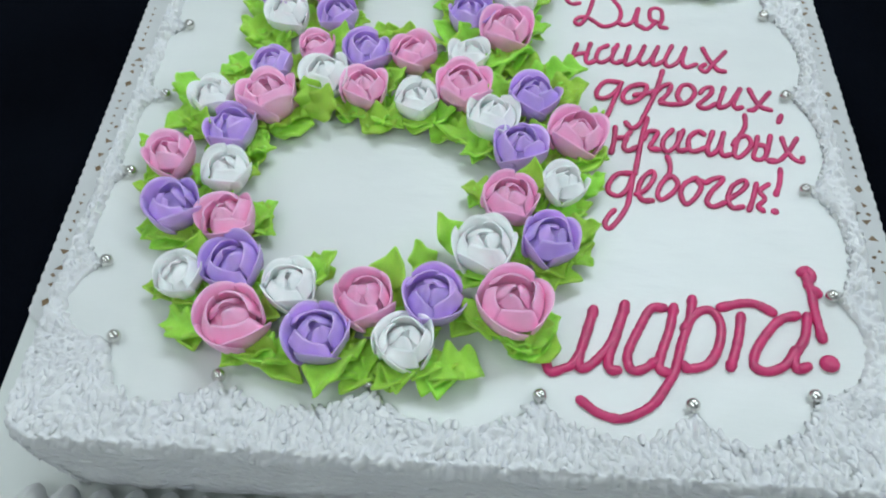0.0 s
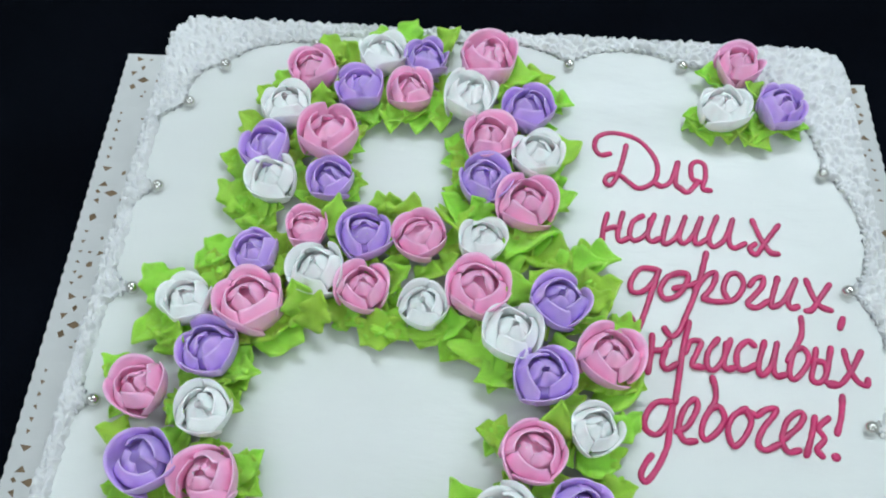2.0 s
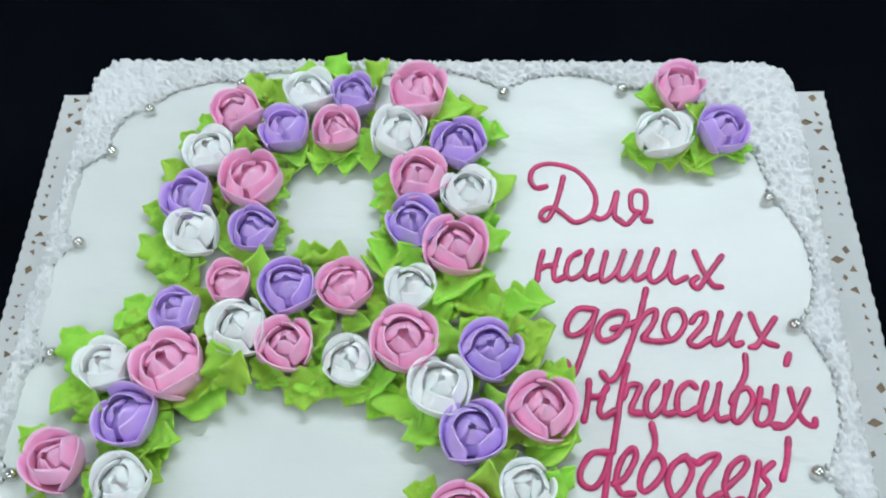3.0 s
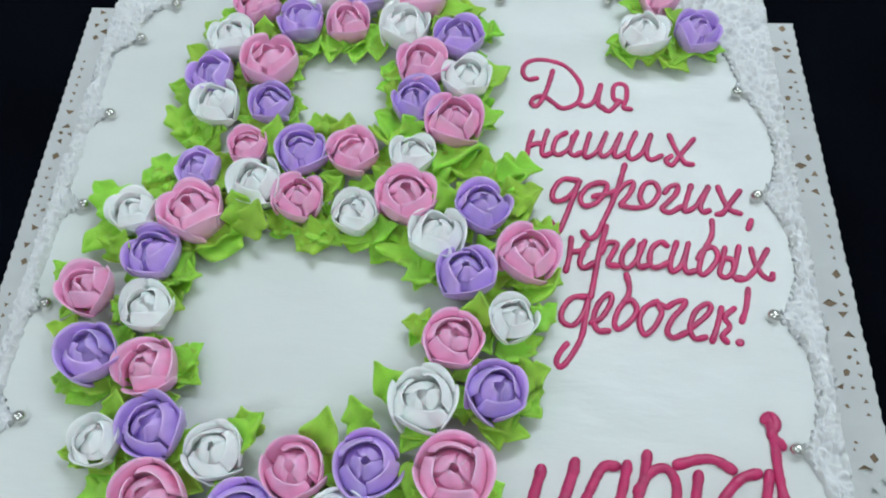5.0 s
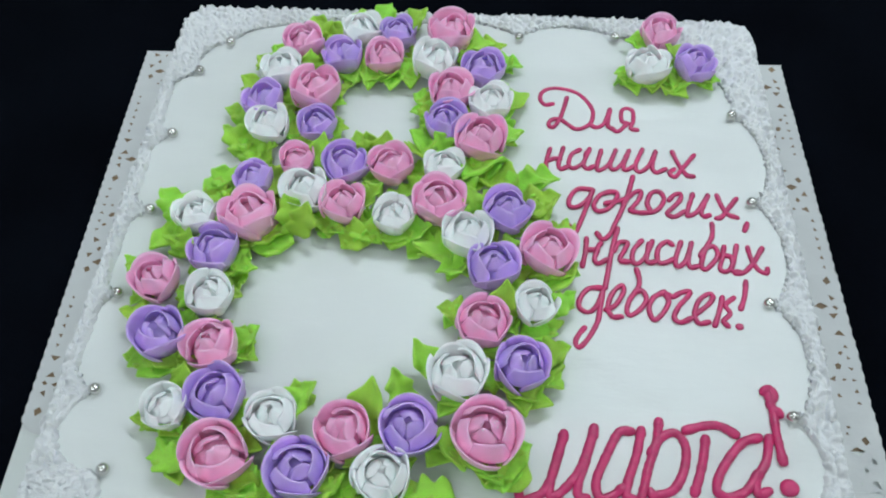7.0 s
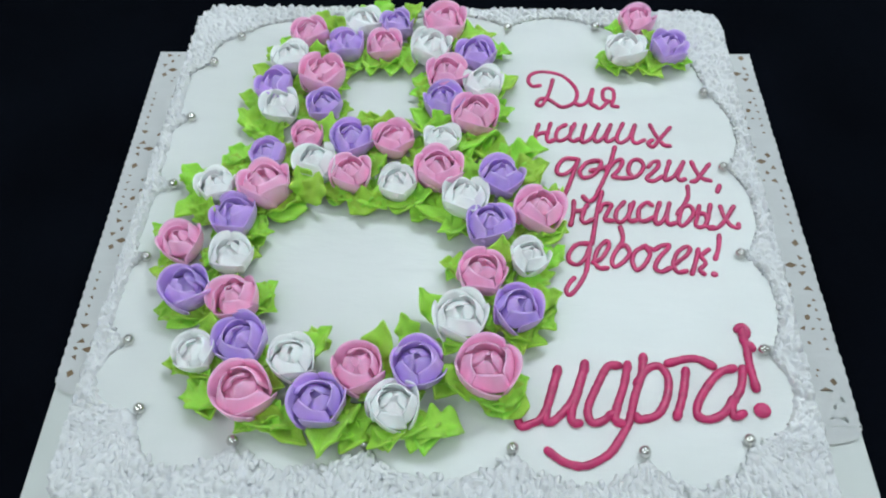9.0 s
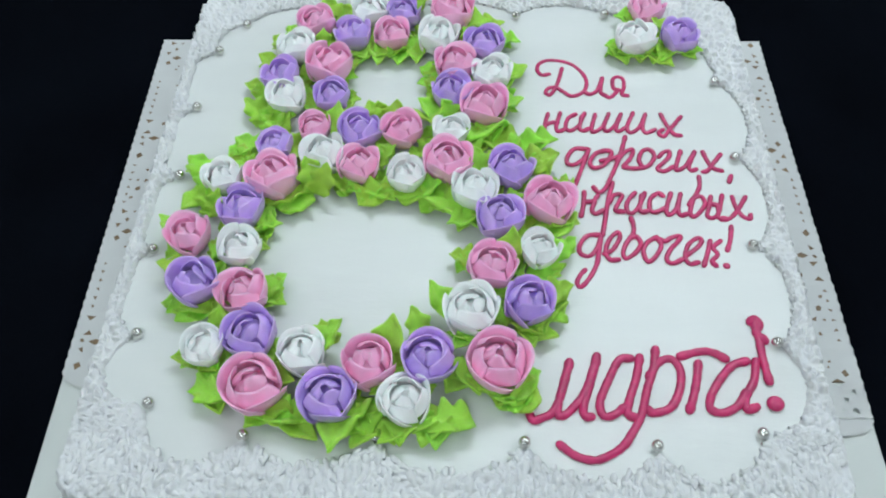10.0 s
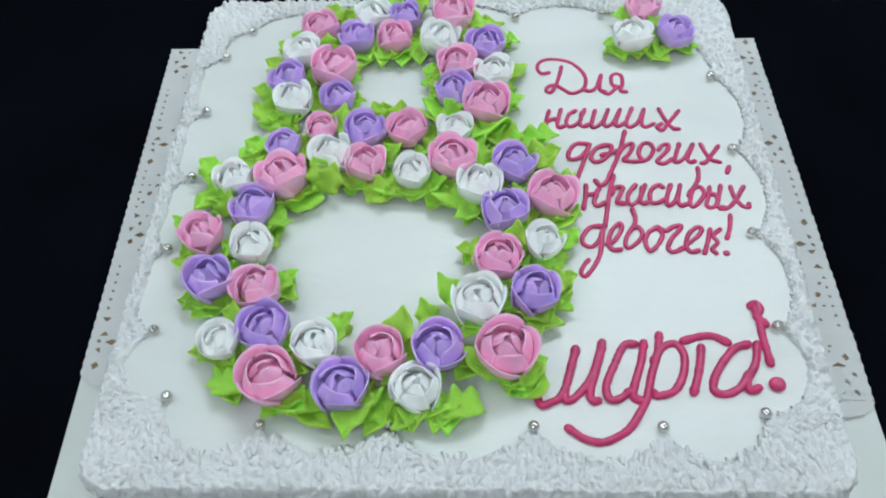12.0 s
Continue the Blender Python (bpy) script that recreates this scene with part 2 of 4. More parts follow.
LEFT, RIGHT = 0.0447, 0.0482          # the doily lies a little askew: its edges are shorter than its back
for k in range(7):
    y = BY1 - 0.0008 - RIGHT * (k + 1)
    lay_lace(pose(BX1 - TILE + 0.0005, y, DZ) @ Matrix.Diagonal((1, RIGHT / TILE, 1, 1)), k)
    lay_lace(pose(BX0 + TILE - 0.0005, BY1 - 0.0008 - LEFT * k, DZ, 0, 0, 180) @ Matrix.Diagonal((1, LEFT / TILE, 1, 1)), k + 2)
for k in range(8):
    x = BX0 + TILE + TILE * k
    if x + TILE < BX1 - TILE + 0.001:
        lay_lace(pose(x + TILE, BY1 - TILE, DZ, 0, 0, 90), k + 1)
skew_mesh(part("doily_middle", box_bm(BX0 + TILE, BX1 - TILE, DOILY_FRONT + 0.028, BY1 - TILE, DZ - 0.0003, DZ), M_PAPER, doily, smooth=False))
# rounded front lobes of the doily
for x0, x1, yend in ((BX0, BX0 + TILE, BY1 - 0.0008 - 7 * LEFT), (BX1 - TILE, BX1, BY1 - 0.0008 - 7 * RIGHT)):
    bm = bmesh.new()
    n = 14
    top = [bm.verts.new((x0 + (x1 - x0) * i / n, yend, DZ)) for i in range(n + 1)]
    low = [bm.verts.new((x0 + (x1 - x0) * i / n, yend - 0.0015 - 0.010 * math.sqrt(max(0, 1 - (2 * i / n - 1) ** 2)), DZ)) for i in range(n + 1)]
    for i in range(n):
        bm.faces.new((low[i], low[i + 1], top[i + 1], top[i]))
    skew_mesh(part("doily_lobe", bm, M_PAPER, doily, smooth=False))

# ---- cake ----
CX, CY, HALF, ROUND = 0.007, -0.008, 0.196, 0.017
cake = tagged(new("cake"), "square white cream cake with combed sides and a scalloped piped border", "cake")


def narrowed(x, y):
    """The far half of the cake is cut slightly narrower than the near half."""
    k = max(0.0, (y - CY) / HALF)
    return CX + (x - CX) * (1 - 0.026 * k), y - 0.0055 * k


def rounded_square(half, r, n=8):
    pts = []
    for qx, qy, a0 in ((1, 1, 0), (-1, 1, 90), (-1, -1, 180), (1, -1, 270)):
        for k in range(n + 1):
            a = radians(a0 + 90 * k / n)
            pts.append(narrowed(CX + qx * (half - r) + r * math.cos(a), CY + qy * (half - r) + r * math.sin(a)))
    return pts


def slab(rings, mat, name):
    """Rings of (inset half, corner radius, z) from below to above, capped."""
    bm = bmesh.new()
    prev = None
    for half, r, z in rings:
        ring = [bm.verts.new((x, y, z)) for x, y in rounded_square(half, r)]
        if prev:
            for i in range(len(ring)):
                j = (i + 1) % len(ring)
                bm.faces.new((prev[i], prev[j], ring[j], ring[i]))
        else:
            bm.faces.new(list(reversed(ring)))
        prev = ring
    bm.faces.new(prev)
    return part(name, bm, mat, cake)


slab([(HALF - 0.018, ROUND, BOARD + 0.0003), (HALF - 0.013, ROUND, 0.03), (HALF - 0.006, ROUND, TOP - 0.006),
      (HALF - 0.008, ROUND, TOP - 0.003), (HALF - 0.012, ROUND, TOP - 0.0022)], M_PIPE, "body")


def cream_top(u, v):
    x, y = (u - 0.5) * 2 * (HALF - 0.004), (v - 0.5) * 2 * (HALF - 0.004)
    c = HALF - 0.004 - ROUND
    ox, oy = abs(x) - c, abs(y) - c
    if ox > 0 and oy > 0:
        k = max(ox, oy) / math.hypot(ox, oy)
        x, y = math.copysign(c + ox * k, x), math.copysign(c + oy * k, y)
    x, y = narrowed(CX + x, CY + y)
    z = TOP + 0.0010 * noise.noise((x * 14, y * 22, 0)) + 0.0005 * noise.noise((x * 45, y * 70, 3))
    return (x, y, z - 0.0004)


verts, faces = sheet(cream_top, 90, 90, 0.001)
raw("top_cream", verts, faces, M_TOP, cake, "smoothed white cream")

# silver balls stand at the points of the scallops
BALLS = [(-150, 149), (-165, 121), (-170, 65), (-169, 5), (-173, -53), (-169, -111), (-153, -153), (-100, -170), (-32, -169),
         (44, -170), (111, -170), (165, -162), (182, -108), (180, -42), (180, 27), (177, 96), (108, 165), (44, 162), (-20, 172), (-101, 167)]
BULGE = [7, 16, 13, 13, 13, 18, 22, 12, 15, 16, 20, 17, 12, 12, 12, 20, 10, 8, 9, 7]
edge_line = []
for k, (a, b) in enumerate(zip(BALLS, BALLS[1:] + BALLS[:1])):
    a, b = Vector(a) / 1000, Vector(b) / 1000
    side = (b - a).normalized()
    out = Vector((side.y, -side.x))
    if out.dot((a + b) / 2 - Vector((CX, CY))) < 0:
        out = -out
    a, b = a + out * 0.002, b + out * 0.002
    for i in range(12):
        s = i / 12
        edge_line.append(a.lerp(b, s) + out * BULGE[k] / 1000 * (1 - abs(2 * s - 1) ** 2.4))
EDGE = np.array([tuple(p) for p in edge_line])


def inside(poly, p):
    hit = np.zeros(len(p), bool)
    for (x0, y0), (x1, y1) in zip(poly, np.roll(poly, -1, axis=0)):
        c = (y0 > p[:, 1]) != (y1 > p[:, 1])
        with np.errstate(divide="ignore", invalid="ignore"):
            hit ^= c & (p[:, 0] < (x1 - x0) * (p[:, 1] - y0) / (y1 - y0) + x0)
    return hit


def lumps(p, seed, size, stretch=(1, 1, 1)):
    """Height 0 to 1 of soft dabs about one size across at the place p."""
    q = Vector(p) / size
    w = q + 0.5 * noise.noise_vector(q * 0.4 + Vector((seed, 0, 0))) + 0.12 * noise.noise_vector(q * 1.7)
    w = Vector((w.x * stretch[0], w.y * stretch[1], w.z * stretch[2]))
    d = noise.voronoi(w)[0]
    dome = math.sin(math.pi / 2 * min(1.0, max(0.0, (d[1] - d[0]) * 1.3)))
    return 0.8 * dome + 0.2 * min(1.0, abs(noise.noise(w * 1.5 + Vector((9, seed, 4)))) * 2.4)


def cross(poly, ang):
    """How far from the middle of the cake a ray at that angle meets a closed line."""
    d = np.array((math.cos(ang), math.sin(ang)))
    p = poly - np.array((CX, CY))
    q = np.roll(p, -1, axis=0)
    e = q - p
    den = d[0] * e[:, 1] - d[1] * e[:, 0]
    with np.errstate(divide="ignore", invalid="ignore"):
        t = (p[:, 0] * e[:, 1] - p[:, 1] * e[:, 0]) / den
        u = (p[:, 0] * d[1] - p[:, 1] * d[0]) / den
    ok = (np.abs(den) > 1e-12) & (u >= -1e-6) & (u <= 1 + 1e-6) & (t > 0)
    return t[ok].max()


AROUND = 1800
RIM = np.array(rounded_square(HALF + 0.001, ROUND, 14))
outline = []
total = np.linalg.norm(np.roll(RIM, -1, axis=0) - RIM, axis=1)
for p, q, d in zip(RIM, np.roll(RIM, -1, axis=0), total):
    k = max(1, round(AROUND * d / total.sum())) if d > 1e-6 else 0
    for i in range(k):
        outline.append(p + (q - p) * i / k)
outline = np.array(outline)
AROUND = len(outline)


def ring_faces(rows):
    return [(r * AROUND + i, r * AROUND + (i + 1) % AROUND, (r + 1) * AROUND + (i + 1) % AROUND, (r + 1) * AROUND + i)
            for r in range(rows - 1) for i in range(AROUND)]


# the rough border lies between the scallops and the rim and rolls over it
ACROSS, LIP = 40, 7
verts = [None] * (AROUND * (ACROSS + LIP))
for i, o in enumerate(outline):
    away = o - np.array((CX, CY))
    far = np.linalg.norm(away)
    way = away / far
    near = min(cross(EDGE, math.atan2(away[1], away[0])), far - 0.008)
    near += 0.0016 * noise.noise((o[0] * 260, o[1] * 260, 6)) + 0.0010 * noise.noise((o[0] * 520, o[1] * 520, 8))
    wide = far - near
    for r in range(ACROSS):
        t = r / (ACROSS - 1)
        d = near + wide * t
        x, y = CX + way[0] * d, CY + way[1] * d
        rise = min(1.0, t * wide / 0.0024)
        front = min(1.0, max(0.0, (-0.160 - y) / 0.012))
        size = 0.0050 + 0.0002 * front
        h = lumps((x, y, 0), 3, size, (1 + 0.25 * front, 1 - 0.35 * front, 1))
        h += 0.30 * noise.noise((x * 130, y * 130, 2))
        z = TOP - 0.0014 + rise ** 0.7 * (0.0026 + 0.0004 * front + (0.0046 + 0.0002 * front) * max(h, 0))
        verts[r * AROUND + i] = (x, y, z)
    for r in range(LIP):
        a = (r + 1) / LIP * 1.35
        h = lumps((o[0], o[1], -0.003 * a), 3, 0.0047) + 0.3 * noise.noise((o[0] * 160, o[1] * 160, a))
        rad = 0.0016 + 0.0028 * h
        verts[(ACROSS + r) * AROUND + i] = (o[0] + way[0] * rad * math.sin(a), o[1] + way[1] * rad * math.sin(a), TOP - 0.0014 + (0.0026 + 0.0036 * max(h, 0)) * math.cos(a) - 0.0042 * (r + 1) / LIP)
piping = raw("border_piping", verts, [f[::-1] for f in ring_faces(ACROSS + LIP)], M_PIPE, cake, "fluffy dabs of piped white cream")
piping["kind"] = "stuff"

# curls of cream half sunk in the rough border and in the sides: short bent, tapering strands
SEG, SIDES = 5, 6


def strands(centre, along, up, length, radius, bend, lift):
    """Vertices and faces of many strands at once."""
    n = len(centre)
    side = np.cross(up, along)
    verts = np.zeros((n, SEG * SIDES + 2, 3))
    prof = (0.62, 0.95, 1.0, 0.85, 0.45)
    for s in range(SEG):
        u = s / (SEG - 1) - 0.5
        mid = centre + along * (u * length)[:, None] + side * (bend * (4 * u * u - 0.5))[:, None] + up * (lift * (1 - 4 * u * u))[:, None]
        for k in range(SIDES):
            a = 2 * math.pi * k / SIDES
            verts[:, s * SIDES + k] = mid + (side * math.cos(a) + up * math.sin(a)) * (radius * prof[s])[:, None]
    verts[:, -2] = centre - along * (length * 0.5 + radius * 0.5)[:, None] + side * (bend * 0.5)[:, None]
    verts[:, -1] = centre + along * (length * 0.5 + radius * 0.45)[:, None] + side * (bend * 0.5)[:, None]
    one = []
    for s in range(SEG - 1):
        for k in range(SIDES):
            j = (k + 1) % SIDES
            one.append((s * SIDES + k, (s + 1) * SIDES + k, (s + 1) * SIDES + j, s * SIDES + j)[::-1])
    for k in range(SIDES):
        j = (k + 1) % SIDES
        one.append((SEG * SIDES, j, k)[::-1])
        one.append((SEG * SIDES + 1, (SEG - 1) * SIDES + k, (SEG - 1) * SIDES + j)[::-1])
    step = SEG * SIDES + 2
    faces = [tuple(i + q * step for i in f) for q in range(n) for f in one]
    return verts.reshape(-1, 3).tolist(), faces


rng = np.random.default_rng(5)
STEP = 0.0037
gx, gy = np.meshgrid(np.arange(-0.2, 0.215, STEP), np.arange(-0.212, 0.2, STEP))
pts = np.stack([gx.ravel(), gy.ravel()], 1) + rng.uniform(-0.0017, 0.0017, (gx.size, 2))
pts = pts[inside(np.array(rounded_square(HALF - 0.0012, ROUND)), pts) & ~inside(EDGE, pts) & (rng.uniform(0, 1, len(pts)) < np.clip((-0.150 - pts[:, 1]) / 0.020, 0, 0.85))]
n = len(pts)
turn = np.array([noise.noise((x * 38, y * 38, 7)) * 4.5 for x, y in pts]) + rng.uniform(-0.8, 0.8, n)
fore = np.clip((-0.160 - pts[:, 1]) / 0.012, 0, 1)
turn = turn * (1 - 0.5 * fore) - 1.3 * fore
along = np.column_stack([np.cos(turn), np.sin(turn), rng.uniform(-0.15, 0.15, n)])
along /= np.linalg.norm(along, axis=1, keepdims=True)
up = np.tile((0.0, 0.0, 1.0), (n, 1))
up -= along * (up * along).sum(1, keepdims=True)
up /= np.linalg.norm(up, axis=1, keepdims=True)
c3 = np.column_stack([pts, TOP + 0.0008 + 0.0009 * fore + rng.uniform(-0.0006, 0.0012, n)])
v, f = strands(c3, along, up, 0.0010 + 0.0036 * fore + rng.uniform(0, 0.0016, n), rng.uniform(0.0018, 0.0024, n) - 0.0005 * fore, rng.uniform(-0.0015, 0.0015, n), rng.uniform(0, 0.0012, n))
curls = raw("curl_piping", v, f, M_PIPE, cake, "small curls of white cream")
curls["kind"] = "stuff"

# a row of dabs along the scallops
step = np.linalg.norm(np.roll(EDGE, -1, axis=0) - EDGE, axis=1)
walked = np.concatenate([[0], np.cumsum(step)])
at = np.arange(0, walked[-1], 0.0040) + rng.uniform(-0.0006, 0.0006, int(math.ceil(walked[-1] / 0.0040)))
loop = np.vstack([EDGE, EDGE[:1]])
pts = np.column_stack([np.interp(at, walked, loop[:, 0]), np.interp(at, walked, loop[:, 1])])
pts = pts[pts[:, 1] > -0.115]
n = len(pts)
mid = pts - np.array((CX, CY))
mid /= np.linalg.norm(mid, axis=1, keepdims=True)
pts = pts + mid * rng.uniform(0.0004, 0.0020, n)[:, None]
along = np.column_stack([mid + rng.uniform(-0.5, 0.5, (n, 2)), np.full(n, 0.25)])
along /= np.linalg.norm(along, axis=1, keepdims=True)
up = np.tile((0.0, 0.0, 1.0), (n, 1))
up -= along * (up * along).sum(1, keepdims=True)
up /= np.linalg.norm(up, axis=1, keepdims=True)
v, f = strands(np.column_stack([pts, TOP + rng.uniform(0.0006, 0.0014, n)]), along, up, rng.uniform(0.001, 0.0024, n), rng.uniform(0.0014, 0.0019, n), rng.uniform(-0.0008, 0.0008, n), rng.uniform(0, 0.0008, n))
dabs = raw("edge_piping", v, f, M_PIPE, cake, "row of small dabs of white cream")
dabs["kind"] = "stuff"


def drawn_in(y, z):
    """The front of the cake stands back a little towards its foot."""
    return y + 0.010 * (1 - min(1, z / (TOP - 0.012))) * max(0, min(1, (CY - y) / HALF * 4 - 2))


cen, alo, ups = [], [], []
for i in range(0, AROUND, 5):
    p, q = outline[i], outline[(i + 5) % AROUND]
    d = np.linalg.norm(q - p)
    t = (q - p) / max(d, 1e-6)
    o = np.array((t[1], -t[0]))
    for row in range(21):
        z = 0.003 + row * 0.0031
        xy = p + (q - p) * rng.uniform(0, 1) + o * rng.uniform(-0.0004, 0.0012)
        tilt = noise.noise((xy[0] * 26 + 5, xy[1] * 26, z * 40)) * 1.0
        cen.append((xy[0], drawn_in(xy[1], z), z + rng.uniform(-0.0012, 0.0012)))
        alo.append((t[0] * math.cos(tilt), t[1] * math.cos(tilt), math.sin(tilt)))
        ups.append((o[0], o[1], 0.0))
n = len(cen)
v, f = strands(np.array(cen), np.array(alo), np.array(ups), rng.uniform(0.008, 0.018, n), rng.uniform(0.0009, 0.0014, n), rng.uniform(-0.0018, 0.0018, n), rng.uniform(0, 0.001, n))
side_curls = raw("comb_piping", v, f, M_PIPE, cake, "combed strands of white cream")
side_curls["kind"] = "stuff"

# combed wavy ridges round the sides
ROWS = 120
verts = []
for r in range(ROWS):
    z = BOARD + 0.0004 + (TOP - 0.004 - BOARD) * r / (ROWS - 1)
    for i, o in enumerate(outline):
        away = o - np.array((CX, CY))
        way = away / np.linalg.norm(away)
        along = o[0] if abs(away[1]) > abs(away[0]) else o[1]
        bend = 0.0036 * noise.noise((o[0] * 42, o[1] * 42, z * 40)) + 0.0012 * noise.noise((o[0] * 120, o[1] * 120, z * 90 + 3))
        step = math.floor(along * 45 + 1.5 * noise.noise((along * 20, z * 60, 7.0)))
        groove = 0.5 + 0.5 * math.sin(6.2832 * ((z + bend) / 0.0026 + 0.31 * (step * 7 % 5)))
        fine = abs(noise.noise((o[0] * 110 + 3, o[1] * 110, (z + bend) * 500))) * 1.6
        h = groove * 0.62 * (0.7 + 0.5 * noise.noise((along * 60, z * 90, 2.0))) + fine * 0.38
        d = -0.0030 + 0.0064 * h + 0.0014 * noise.noise((o[0] * 45, o[1] * 45, z * 45))
        verts.append((o[0] + way[0] * d, drawn_in(o[1] + way[1] * d, z), z + 0.0006 * fine))
side_comb = raw("side_piping", verts, ring_faces(ROWS), M_PIPE, cake, "combed white cream on the sides")
side_comb["kind"] = "stuff"

# shells of cream at the foot of the front
def shell_bm():
    bm = bmesh.new()
    bmesh.ops.create_uvsphere(bm, u_segments=20, v_segments=9, radius=1.0)
    for w in bm.verts:
        a = math.atan2(w.co.x, w.co.z)
        k = 1 + 0.12 * math.cos(a * 9)
        taper = 1 - 0.25 * w.co.y
        w.co = Vector((w.co.x * 0.0080 * k * taper, w.co.y * 0.012, w.co.z * 0.0105 * k * taper))
    return bm


foot = part("foot_shell", shell_bm(), M_PIPE, cake)
for k in range(24):
    ob = foot if k == 0 else new("foot_shell", foot.data)
    ob.parent = cake
    ob.matrix_basis = pose(-0.196 + 0.0168 * k, CY - HALF - 0.0095 + 0.0006 * math.sin(k * 2.3), BOARD + 0.0075, 0, 0, 4 * math.sin(k * 1.7))


# ---- silver balls ----
def silver_ball():
    bm = bmesh.new()
    bmesh.ops.create_uvsphere(bm, u_segments=20, v_segments=12, radius=0.0033)
    return part("silver_ball", bm, M_SILVER)


ball = tagged(silver_ball(), "small shiny silver sugar ball pressed into cream", "sugar ball", group="silver balls round the border")
for k, (x, y) in enumerate(BALLS):
    if k == 18:      # hidden under the flowers
        continue
    m = pose(x / 1000, y / 1000, TOP + 0.0026)
    if k == 0:
        ball.matrix_basis = m
    else:
        copy_thing(ball, m)


# ---- cream roses ----
def ring_radius(ring, v):
    """Radius of a round of petals from its foot (v = 0) to its rim (1): an opening bowl outside, closing rounds inside."""
    if ring == 0:
        return 0.0178 * (0.60 + 0.41 * math.sin(math.pi * 0.5 * min(v / 0.72, 1.0)))
    if ring == 1:
        return 0.0178 * (0.86 - 0.28 * v ** 1.3)
    return 0.0178 * (0.52 - 0.36 * v)


def petal_mesh(name, mat, phi, ring, spread, size, h, base, flare, spiral, rng_):
    """One piped petal: a broad, rather flat blade with a thin rim, one side tucked in and the other standing over its neighbour."""
    ph, amp = rng_.uniform(0, 6.28), rng_.uniform(0.3, 1.0)
    peak, slant = rng_.uniform(-0.35, 0.35), rng_.uniform(-0.04, 0.14)
    flat, lean = rng_.uniform(0.68, 0.92), rng_.uniform(-0.0007, 0.0009)
    ca, sa = math.cos(phi), math.sin(phi)

    def point(u, v):
        a = (u - 0.5) * 2
        rim = base + (h - base) * (1 - (0.32 if ring == 0 else 0.24) * abs(a - peak) ** 2.0 - slant * a) + 0.0004 * amp * math.sin(a * 4.5 + ph)
        z = base + (rim - base) * v
        rad = size * ring_radius(ring, v)
        out = rad * (1 - flat * (1 - math.cos(a * spread))) * (1 + spiral * a)
        side = rad * math.sin(a * min(spread, 1.45)) * 1.04
        out += flare * max(0, v - 0.6) ** 2 * 6 + lean * v + 0.0004 * amp * math.sin(a * 3 + ph) * v
        return (out * ca - side * sa, out * sa + side * ca, z)

    verts, faces = sheet(point, 17, 10, 0.0008, 5.0)
    me = bpy.data.meshes.new(name)
    me.from_pydata(verts, [], faces)
    me.materials.append(mat)
    me.polygons.foreach_set("use_smooth", [True] * len(me.polygons))
    return me


def cream_rose(key, seed):
    """A piped rose 36 mm wide and 29 mm high: a core, a bowl of outer petals and two closing rounds inside it."""
    mat, word = COLOUR[key]
    r_ = random.Random(seed)
    rose = tagged(new("cream_rose"), word + " piped cream rose on the cake", "cream rose", group="roses on the cake")
    bm = bmesh.new()
    bmesh.ops.create_uvsphere(bm, u_segments=18, v_segments=12, radius=1.0)
    for w in bm.verts:
        k = 0.0142 if w.co.z > 0 else 0.0125
        w.co = Vector((w.co.x * k, w.co.y * k, 0.0080 + w.co.z * (0.0128 if w.co.z > 0 else 0.0140)))
    part("core", bm, mat, rose)
    turn = r_.uniform(0, 6.28)
    # round, count, half spread, share of the radius, height, foot, outward curl of the rim
    kinds = (
        [(2, 2, 1.30, 1.00, 0.0296, 0.018, 0.0), (1, 3, 1.05, 1.00, 0.0282, 0.012, 0.0003), (0, 4, 1.00, 1.00, 0.0262, -0.002, 0.0014)],
        [(2, 3, 1.05, 1.00, 0.0290, 0.018, 0.0), (1, 3, 1.05, 1.02, 0.0276, 0.012, 0.0003), (0, 5, 0.84, 1.00, 0.0256, -0.002, 0.0016)],
        [(2, 2, 1.25, 1.10, 0.0290, 0.018, 0.0), (1, 2, 1.38, 1.00, 0.0284, 0.012, 0.0003), (0, 4, 1.05, 1.00, 0.0264, -0.002, 0.0010)],
        [(2, 3, 1.00, 0.90, 0.0288, 0.018, 0.0), (1, 4, 0.82, 1.02, 0.0278, 0.012, 0.0003), (0, 3, 1.18, 1.00, 0.0256, -0.002, 0.0018)],
    )
    for ring, count, spread, size, h, base, flare in kinds[seed % 4]:
        for k in range(count):
            phi = turn + 2 * math.pi * k / count + (2 - ring) * 0.9 + r_.uniform(-0.25, 0.25)
            me = petal_mesh("petal", mat, phi, ring, spread * r_.uniform(0.92, 1.1), size * r_.uniform(0.97, 1.03), h * r_.uniform(0.94, 1.03), base, flare * r_.uniform(0.4, 1.5), (0.08, 0.16, 0.20)[ring], r_)
            new("petal", me).parent = rose
    return rose


# places in millimetres: colour, x, y, width
UPPER_LOOP = [("K", -97, 139, 29), ("W", -60, 153, 29), ("V", -36, 152, 26), ("K", -2, 152, 35), ("W", -108, 114, 29), ("V", -70, 128, 30), ("K", -43, 129, 27),
              ("W", -11, 126, 31), ("V", 21, 120, 30), ("V", -114, 87, 29), ("K", -83, 96, 34), ("K", 1, 99, 31), ("W", 26, 91, 29), ("W", -107, 67, 29),
              ("V", -78, 69, 26), ("V", -1, 73, 30), ("K", 22, 59, 33)]
WAIST = [("K", -87, 40, 24), ("V", -58, 37, 30), ("K", -30, 38, 29), ("W", 0, 38, 27), ("V", -109, 24, 26), ("W", -77, 16, 31), ("K", -55, 7, 28),
         ("W", -26, 0, 26), ("K", -1, 10, 34), ("V", 38, 7, 31)]
